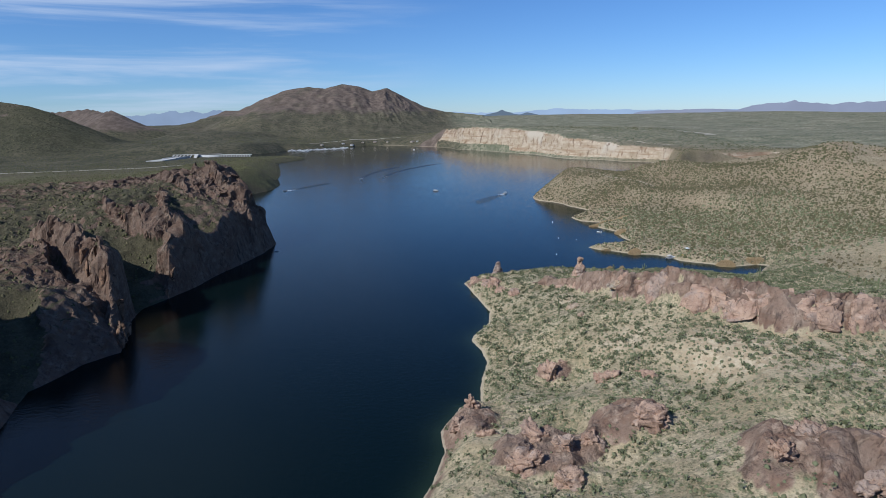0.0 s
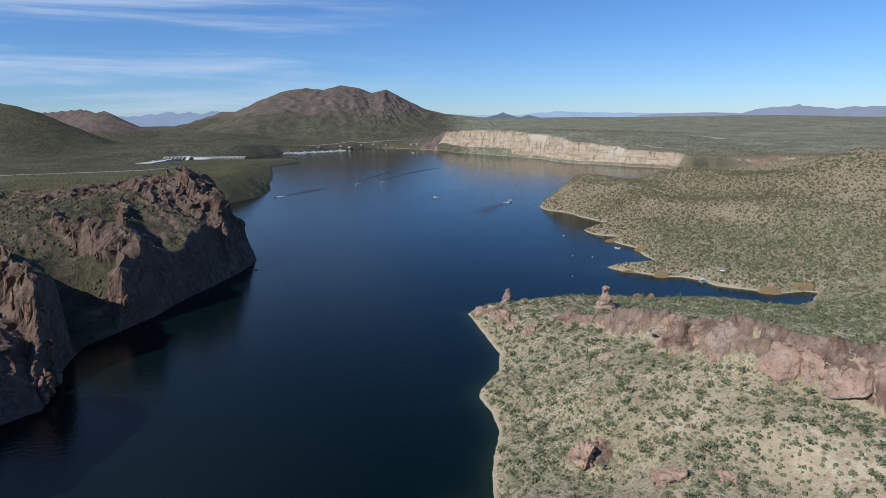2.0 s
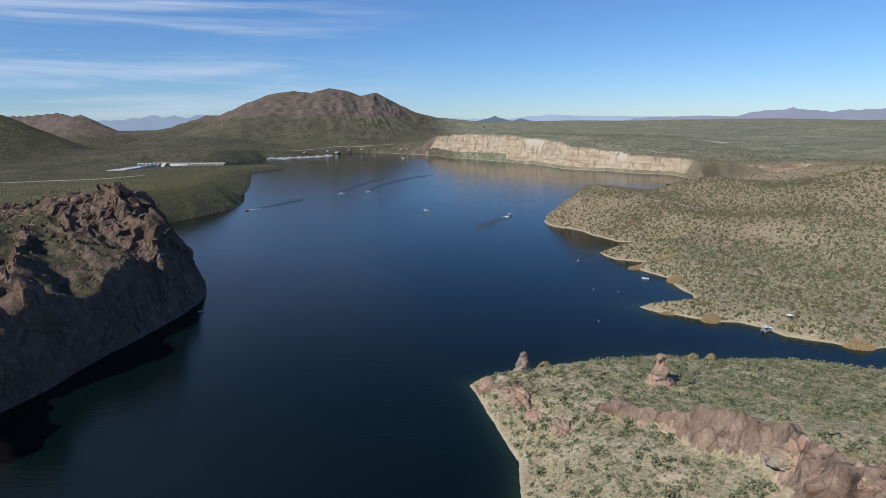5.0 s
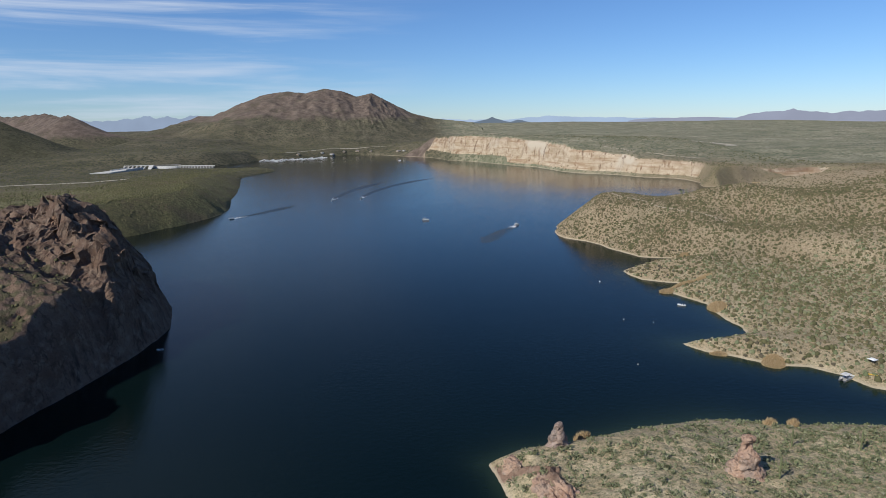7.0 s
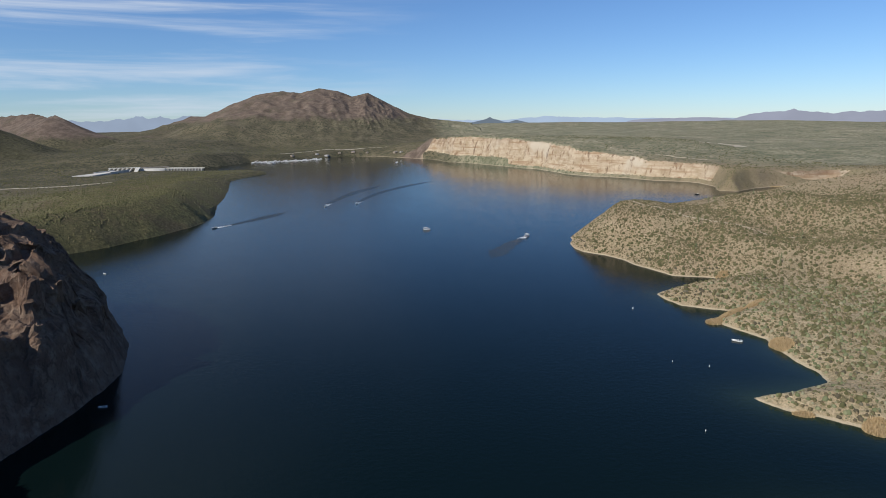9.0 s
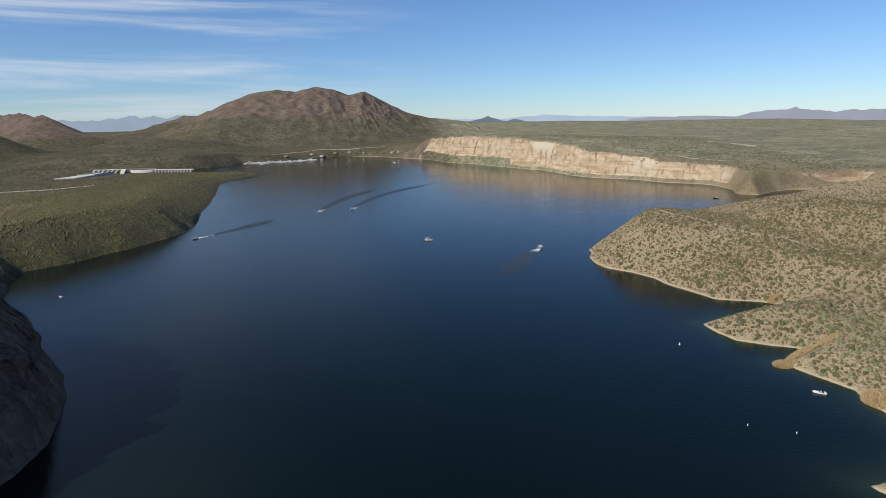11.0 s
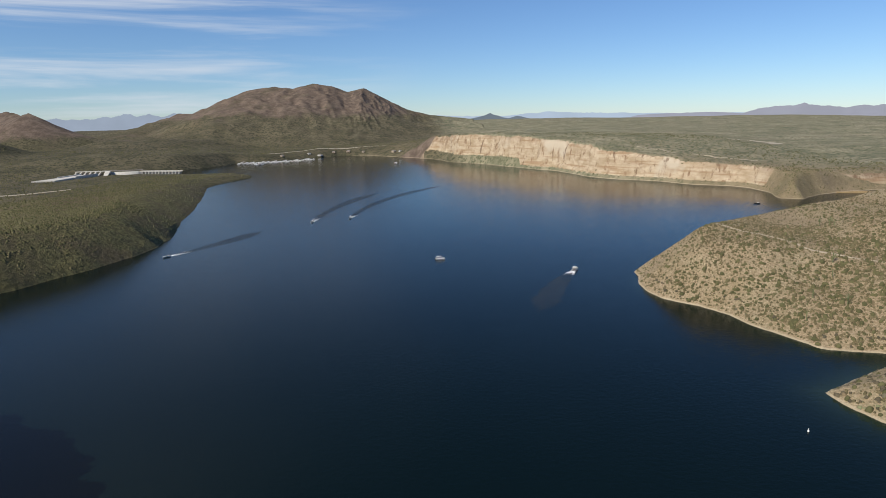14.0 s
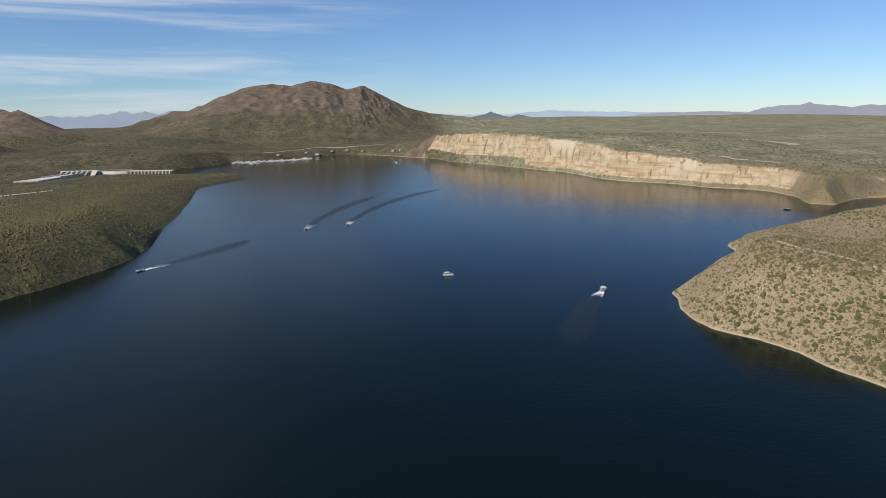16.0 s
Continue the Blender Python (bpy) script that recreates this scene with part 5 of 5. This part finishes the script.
def wake(x, y, heading, reach, spread, trail, seed, bend=0.0):
    """Foam astern of a boat in two arms, then a long band of churned water."""
    rng = np.random.default_rng(seed)
    a = radians(heading)
    fwd, right = np.array([-math.sin(a), math.cos(a)]), np.array([math.cos(a), math.sin(a)])
    vs = []
    for k in range(260):
        u = rng.uniform(0, 1) ** 1.7
        lane = rng.choice((-1, 0, 1), p=(.38, .24, .38))
        c = np.array([x, y]) - fwd * (2.2 + u * reach) + right * (lane * (0.7 + u * spread) + rng.normal(0, 0.25 + 0.3 * u))
        s = (1 - 0.75 * u) * rng.uniform(0.25, 0.75)
        for b in rng.uniform(0, math.tau) + np.array([0, 2.1, 4.2]):
            vs.append((c[0] + s * math.cos(b), c[1] + s * math.sin(b) * 2.2, 0.05 + 0.0004 * k))
    me = mesh_from("wake_foam", vs, np.arange(len(vs)).reshape(-1, 3), FOAM)
    tagged(new("wake_foam", me), "white foam spreading behind a running boat", "wake", kind="stuff")
    n = 60
    t = np.linspace(0, 1, n)
    mid = np.array([x, y]) - fwd * (4 + t[:, None] * trail) + right * (bend * t[:, None] ** 2)
    w = (1.6 + 8.5 * t ** 0.7) * np.clip((1 - t) * 5, 0.05, 1) * (1 + 0.25 * fractal(t * 40, t * 0 + seed, 3, 3, seed))
    lv, rv = mid - right * w[:, None], mid + right * w[:, None]
    v = np.concatenate([np.c_[lv, np.full(n, .025)], np.c_[rv, np.full(n, .025)]])
    i = np.arange(n - 1)
    me = mesh_from("wake_trail", v, np.stack([i, i + n, i + n + 1, i + 1], 1), CHURN)
    tagged(new("wake_trail", me), "dark churned band of water behind a boat", "wake", kind="stuff")


wake(-128, 985, 178, 26, 3.0, 240, 1, -45)
wake(-91, 1003, 176, 22, 3.0, 300, 2, -90)
wake(86, 760, -32, 12, 2.0, 90, 3, 10)
wake(-216, 838, 150, 20, 2.0, 110, 4, 10)


# ---------------------------------------------------------------- roads, trails and lots laid on the land
def ribbon(name, label, points, width, material, lift, category):
    pts = np.array(points, float)
    leg = np.r_[0, np.cumsum(np.hypot(*np.diff(pts, axis=0).T))]
    s = np.arange(0, leg[-1], 3.0)
    px, py = np.interp(s, leg, pts[:, 0]), np.interp(s, leg, pts[:, 1])
    px, py = px + 0.4 * width * fractal(s, s * 0 + 3, 40, 3, 301), py + 0.4 * width * fractal(s, s * 0 + 9, 40, 3, 303)
    tx, ty = np.gradient(px), np.gradient(py)
    ln = np.hypot(tx, ty)
    nx, ny = -ty / ln, tx / ln
    w = width / 2 * (1 + 0.35 * fractal(s, s * 0, 25, 3, 305))
    vs = []
    for k in (-1, -0.35, 0.35, 1):
        x, y = px + nx * w * k, py + ny * w * k
        vs.append(np.c_[x, y, land(x, y)[0] + lift * (1 if abs(k) < 1 else 0.2)])
    n = len(s)
    i = np.arange(n - 1)
    f = np.concatenate([np.stack([i + n * k, i + 1 + n * k, i + 1 + n * (k + 1), i + n * (k + 1)], 1) for k in range(3)])
    return tagged(new(name, mesh_from(name, np.concatenate(vs), f, material)), label, category, kind="structure")


ribbon("trail", "pale worn footpath over the scrubby headland", [(168, 735), (184, 713), (195, 684), (212, 668), (238, 645), (262, 628)], 1.7, TRAIL_DIRT, 0.35, "trail")
ribbon("road", "pale gravel road along the valley floor", [(-1000, 1120), (-860, 1160), (-720, 1188), (-686, 1218), (-642, 1243), (-596, 1270), (-560, 1330)], 8, GRAVEL, 0.9, "road")
ribbon("road", "pale dirt road along the cliff's top", [(370, 1420), (395, 1340), (440, 1300), (500, 1262)], 5, TRAIL_DIRT, 0.8, "road")
ribbon("road", "white dirt lot and track on the plain", [(690, 1720), (720, 1650), (735, 1610), (700, 1580)], 16, GRAVEL, 1.0, "road")
ribbon("road", "pale boat ramp road above the marina", [(-430, 2060), (-380, 2140), (-300, 2230), (-180, 2260), (-60, 2240)], 9, GRAVEL, 1.0, "road")


# ---------------------------------------------------------------- the dam
def dam():
    ob = thing("dam", "pale concrete dam with a row of buttresses under its deck", "dam")
    length = 86
    part("wall", box(bmesh.new(), -length, 0, -1.2, 1.2, -4, 8.2, 0.2), CONCRETE_DARK, ob, "darker concrete face")
    part("deck", box(bmesh.new(), -length - 2, 2, -3.4, 2.6, 8.2, 9.4, 0.15), CONCRETE, ob)
    for k in range(12):
        x = -length + 3 + k * (length - 6) / 11
        bm = bmesh.new()
        loft(bm, [[(x - .8, -1.2, -4), (x + .8, -1.2, -4), (x + .8, -1.2, 8.2), (x - .8, -1.2, 8.2)], [(x - .8, -7, -4), (x + .8, -7, -4), (x + .8, -3.2, 8.2), (x - .8, -3.2, 8.2)]])
        part("buttress", bm, CONCRETE, ob)
    for k in range(2):
        part("parapet", box(bmesh.new(), -length - 2, 2, -3.4 + k * 5.7, -3.1 + k * 5.7, 9.4, 10.4, 0.03), CONCRETE, ob)
    return ob


dam().matrix_world = pose(-498, 1612, 0, 0, 0, -9)
block = thing("dam_abutment", "pale concrete gravity block between dam and spillway", "dam")
secs = []
for k in range(13):                                       # a curved overflow face, hollow towards the valley
    u = k / 12
    swell = math.sin(math.pi * u) ** 0.7
    secs.append([(-58 + 58 * u, -4 - 16 * swell, -3), (-58 + 58 * u, 4, -3), (-58 + 58 * u, 4 - 7 * swell, 10), (-58 + 58 * u, 1 - 7 * swell, 10), (-58 + 58 * u, -1 - 12 * swell, 4)])
part("overflow_face", loft(bmesh.new(), secs), CONCRETE, block)
part("road_deck", box(bmesh.new(), -64, 2, 4.2, 9.5, 11.02, 12.4, 0.1), CONCRETE_DARK, block)
block.matrix_world = pose(-584, 1627, 0, 0, 0, 14)

gates = thing("spillway", "pale concrete spillway with raking gate piers and a chute", "spillway")
for k in range(6):
    bm = bmesh.new()
    x = -k * 9.0
    loft(bm, [[(x - 1.2 - 6, -24, -2), (x + 1.2 - 6, -24, -2), (x + 1.2 - 6, -19, -2), (x - 1.2 - 6, -19, -2)], [(x - 1.2 - 3, -17, 4.5), (x + 1.2 - 3, -17, 4.5), (x + 1.2 - 3, -7, 4.5), (x - 1.2 - 3, -7, 4.5)],
              [(x - 1.1, -5, 12), (x + 1.1, -5, 12), (x + 1.1, 4, 12), (x - 1.1, 4, 12)]])
    part("pier", bm, CONCRETE, gates)
for k in range(5):
    x = -k * 9.0 - 4.5
    part("gate", box(bmesh.new(), x - 3.3, x + 3.3, -1, 0, 0, 10, 0.1), CONCRETE_DARK, gates, "dark steel gate")
part("deck", box(bmesh.new(), -49, 8, -1.5, 5.2, 12.02, 13.2, 0.1), CONCRETE, gates)
part("apron", box(bmesh.new(), -52, 4, -22, -1.2, -2, 1.6, 0.3), CONCRETE_DARK, gates, "darker apron under the piers")
bm = bmesh.new()
loft(bm, [[(2, -34, -2), (10, -34, -2), (10, -30, -2), (2, -30, -2)], [(7, -14, 5), (15, -14, 5), (15, -8, 5), (7, -8, 5)], [(8, -4, 13.1), (18, -4, 13.1), (18, 4, 13.1), (8, 4, 13.1)]])
part("training_wall", bm, CONCRETE, gates)
bm = bmesh.new()
loft(bm, [[(-30, -22, -1), (-2, -22, -1), (-2, -22, 8.5), (-30, -22, 8.5)], [(-56, -62, -1), (-26, -62, -1), (-26, -62, 6.8), (-56, -62, 6.8)], [(-84, -104, -1), (-46, -104, -1), (-46, -104, 5.2), (-84, -104, 5.2)]])
part("chute", bm, CONCRETE, gates)
for lo, hi in (((-31.5, -30), (-58, -56)), ((-2, -0.5), (-26, -24.5))):
    bm = bmesh.new()
    loft(bm, [[(lo[0], -21, -1), (lo[1], -21, -1), (lo[1], -21, 10.5), (lo[0], -21, 10.5)], [(hi[0], -62, -1), (hi[1], -62, -1), (hi[1], -62, 8.6), (hi[0], -62, 8.6)]])
    part("side_wall", bm, CONCRETE, gates)
gates.matrix_world = pose(-652, 1605, 0, 0, 0, 8)


# ---------------------------------------------------------------- marina on the far shore
def dock(label, length, slips):
    ob = thing("marina_dock", label, "dock", "marina docks")
    part("walkway", box(bmesh.new(), -1.5, 1.5, 0, length, 0.3, 0.7, 0.05), DECKING, ob)
    for k in range(slips):
        y = 6 + k * (length - 10) / (slips - 1)
        for sgn in (-1, 1):
            part("finger", box(bmesh.new(), min(sgn * 1.5, sgn * 11), max(sgn * 1.5, sgn * 11), y - 0.5, y + 0.5, 0.3, 0.6, 0.04), DECKING, ob)
    top = part("roof", loft(bmesh.new(), [[(-2.6, 3, 3.6), (2.6, 3, 3.6), (0, 3, 4.5)], [(-2.6, length * 0.6, 3.6), (2.6, length * 0.6, 3.6), (0, length * 0.6, 4.5)]]), OFF_WHITE, ob, "white metal walkway roof")
    for sgn in (-1, 1):
        for k in range(4):
            y = 5 + k * (length * 0.6 - 8) / 3
            part("post", tube(bmesh.new(), (sgn * 1.4, y, 0.5), (sgn * 1.4, y, 3.7), 0.12, 0.12, 6), ALLOY, top)
    return ob


def slip_boat():
    """A covered cruiser at its slip, seen from far off."""
    ob = thing("cruiser", "white cabin boat tied up at a marina dock", "boat", "boats at the marina")
    secs = []
    for y, w, top in ((-4, 1.3, 1.0), (-1, 1.5, 1.1), (2, 1.2, 1.25), (4, 0.1, 1.4)):
        secs.append([(-w, y, top), (-w * .8, y, -.1), (w * .8, y, -.1), (w, y, top)])
    part("hull", loft(bmesh.new(), secs), WHITE, ob)
    part("cabin", box(bmesh.new(), -1.0, 1.0, -2.4, 1.4, 1.0, 2.4, 0.12), WHITE, ob)
    part("windshield", box(bmesh.new(), -0.9, 0.9, 1.36, 1.46, 1.6, 2.25, 0.03), GLASS, ob, "dark windshield")
    return ob


DOCKS = [(-462, 1900, 78, 5), (-438, 1890, 70, -2), (-414, 1912, 74, 3), (-390, 1925, 66, -4), (-366, 1940, 66, -3), (-343, 1962, 60, -8), (-322, 2000, 60, -12), (-404, 1862, 44, 20)]
master = slip_boat()
used = False
for x, y, length, turn in DOCKS:
    d = dock("long floating dock with white roofed slips", length, 6)
    d.matrix_world = pose(x, y, 0, 0, 0, turn)
    for k in range(11):
        for sgn in (-1, 1):
            m = d.matrix_world @ pose(sgn * (5.6 + 1.2 * ((k * 7) % 3)), 6.8 + k * (length - 10) / 11, 0, 0, 0, -90 * sgn) @ Matrix.Scale(0.8 + 0.1 * ((k * 5) % 4), 4)
            if (k * 3 + sgn) % 4 == 0:
                continue
            if used:
                copy_thing(master, m)
            else:
                master.matrix_world, used = m, True


def hut(label, w, l, h, wall, roof_m):
    ob = thing("marina_building", label, "building", "buildings by the marina")
    body = part("wall", box(bmesh.new(), -w / 2, w / 2, -l / 2, l / 2, -1.5, h, 0.05), wall, ob)
    bm = bmesh.new()
    loft(bm, [[(-w / 2 - .6, -l / 2 - .6, h), (w / 2 + .6, -l / 2 - .6, h), (0, -l / 2 - .6, h + w * .22)], [(-w / 2 - .6, l / 2 + .6, h), (w / 2 + .6, l / 2 + .6, h), (0, l / 2 + .6, h + w * .22)]])
    part("roof", bm, roof_m, ob)
    part("door", box(bmesh.new(), -0.6, 0.6, -l / 2 - .06, -l / 2 + .02, 0, 2.1, 0.02), DARK, ob)
    for x in (-w * .32, w * .32):
        win = part("window", box(bmesh.new(), x - .8, x + .8, -l / 2 - .05, -l / 2 + .02, 1, 2.1, 0.02), OFF_WHITE, ob)
        part("pane", box(bmesh.new(), x - .68, x + .68, -l / 2 - .07, -l / 2 - .03, 1.1, 2.0), GLASS, win)
    return ob


for k, (x, y, w, l, h, turn) in enumerate([(-300, 2135, 16, 26, 5, 80), (-268, 2190, 14, 22, 4.5, 95), (-225, 2198, 18, 30, 5, 90), (-330, 2130, 10, 14, 4, 60),
                                           (-178, 2180, 10, 16, 4, 70), (-84, 2105, 14, 20, 5, 50), (-66, 2092, 9, 12, 4, 40), (-390, 2050, 12, 18, 4.5, 70)]):
    b = hut("tan stucco building with a low roof by the shore" if k % 3 else "white building with a tan roof by the shore", w, l, h, TAN_WALL if k % 3 else OFF_WHITE, ROOF_TAN)
    b.matrix_world = pose(x, y, ground_at(x, y) + 0.3, 0, 0, turn - 90) @ Matrix.Scale(0.62, 4)


# ---------------------------------------------------------------- saguaros
def saguaro(height, arms, seed):
    rng = random.Random(seed)
    ob = thing("saguaro", "tall green saguaro cactus standing among scrub", "cactus", "saguaros on the slopes")

    def column(path, radius):
        """A ribbed column along a path of points."""
        bm = bmesh.new()
        sides = 12
        secs = []
        for k, p in enumerate(path):
            q = path[min(k + 1, len(path) - 1)] - path[max(k - 1, 0)]
            rot = q.to_track_quat("Z", "Y")
            r = radius * (0.15 if k == len(path) - 1 else 0.75 if k == len(path) - 2 else 0.8 if k == 0 else 1)
            secs.append([p + rot @ Vector((r * (1 if i % 2 else 0.8) * math.cos(i * math.tau / sides), r * (1 if i % 2 else 0.8) * math.sin(i * math.tau / sides), 0)) for i in range(sides)])
        return loft(bm, secs)
    trunk = [Vector((0, 0, -0.6 + (height + 0.6) * k / 7)) for k in range(8)] + [Vector((0, 0, height + 0.2))]
    part("trunk", column(trunk, 0.25), CACTUS, ob)
    for k in range(arms):
        a, h = rng.uniform(0, math.tau), height * rng.uniform(.4, .6)
        out = Vector((math.cos(a), math.sin(a), 0))
        up = height * rng.uniform(.2, .4)
        path = [Vector((0, 0, h)), out * .6 + Vector((0, 0, h - .1)), out * 1.05 + Vector((0, 0, h + .3)), out * 1.15 + Vector((0, 0, h + .9)),
                out * 1.15 + Vector((0, 0, h + up)), out * 1.15 + Vector((0, 0, h + up + .25))]
        part("arm", column(path, 0.18), CACTUS, ob)
    return ob


SAGUAROS = [saguaro(5.6, 2, 1), saguaro(4.6, 0, 2), saguaro(6.2, 3, 3)]
spots = [(50, 241), (52, 252), (120, 337), (103, 342), (70, 226)]
pick = random.Random(8)
while len(spots) < 44:
    x, y = pick.choice(((pick.uniform(30, 200), pick.uniform(130, 345)), (pick.uniform(125, 320), pick.uniform(420, 800)), (pick.uniform(130, 300), pick.uniform(600, 780))))
    g, rk, sd = (float(v[0]) for v in land(np.array([x]), np.array([y])))
    if sd > 5 and rk < 0.4:
        spots.append((x, y))
for k, (x, y) in enumerate(spots):
    m = pose(x, y, ground_at(x, y), 0, 0, k * 77)
    if k < 3:
        SAGUAROS[k].matrix_world = m
    else:
        copy_thing(SAGUAROS[k % 3], m)


# ---------------------------------------------------------------- reeds at the water's edge
def reed_mat():
    m = Mat("dry_reeds", 0.9, 0.1)
    return m.colour(m.mix(m.island(), (0.33, 0.235, 0.12), (0.47, 0.36, 0.21))).m


REED = reed_mat()


def reeds(label, x, y, a, b, turn, count, height, seed):
    """A dense bed of dry stalks over an ellipse."""
    rng = np.random.default_rng(seed)
    u, w = rng.uniform(0, math.tau, count), np.sqrt(rng.uniform(0, 1, count))
    ex, ey = a / 2 * w * np.cos(u), b / 2 * w * np.sin(u)
    c, s = math.cos(radians(turn)), math.sin(radians(turn))
    px, py = x + ex * c - ey * s, y + ex * s + ey * c
    pz = np.maximum(land(px, py)[0], -0.3)
    h = height * rng.uniform(0.6, 1.1, count) * (1 - 0.45 * w ** 3)
    ang, half = rng.uniform(0, math.tau, count), rng.uniform(0.12, 0.3, count)
    dx, dy = np.cos(ang) * half, np.sin(ang) * half
    lean = rng.normal(0, 0.3, (2, count))
    v = np.stack([np.c_[px - dx, py - dy, pz], np.c_[px + dx, py + dy, pz], np.c_[px + lean[0] + dx * .7, py + lean[1] + dy * .7, pz + h]], 1).reshape(-1, 3)
    tagged(new("reeds", mesh_from("reeds", v, np.arange(len(v)).reshape(-1, 3), REED)), label, "reeds", kind="stuff")


BED = "dense bed of dry tan reeds at the water's edge"
for k, (x, y, a, b, turn, n, h) in enumerate([(138, 520, 9, 7, 30, 1800, 2.2), (150, 527, 22, 6, 32, 3200, 2.2), (166, 534, 14, 4, 20, 1300, 2), (151, 485, 9, 12, 0, 2400, 2.3),
                                              (139, 412, 9, 8, 0, 1900, 2.3), (122, 424, 7, 3.5, -20, 700, 1.8), (186, 373, 12, 7, -20, 1800, 2.2), (207, 377, 12, 6, 0, 1500, 2.2),
                                              (184, 603, 8, 5, 0, 900, 2), (44, 354, 5, 4, 0, 900, 3.0), (106, 358, 4, 3, 0, 500, 2.5), (113, 357, 3, 3, 0, 400, 3.0), (540, 1100, 60, 10, -10, 2500, 2)]):
    reeds(BED, x, y, a, b, turn, n, h, 500 + k)
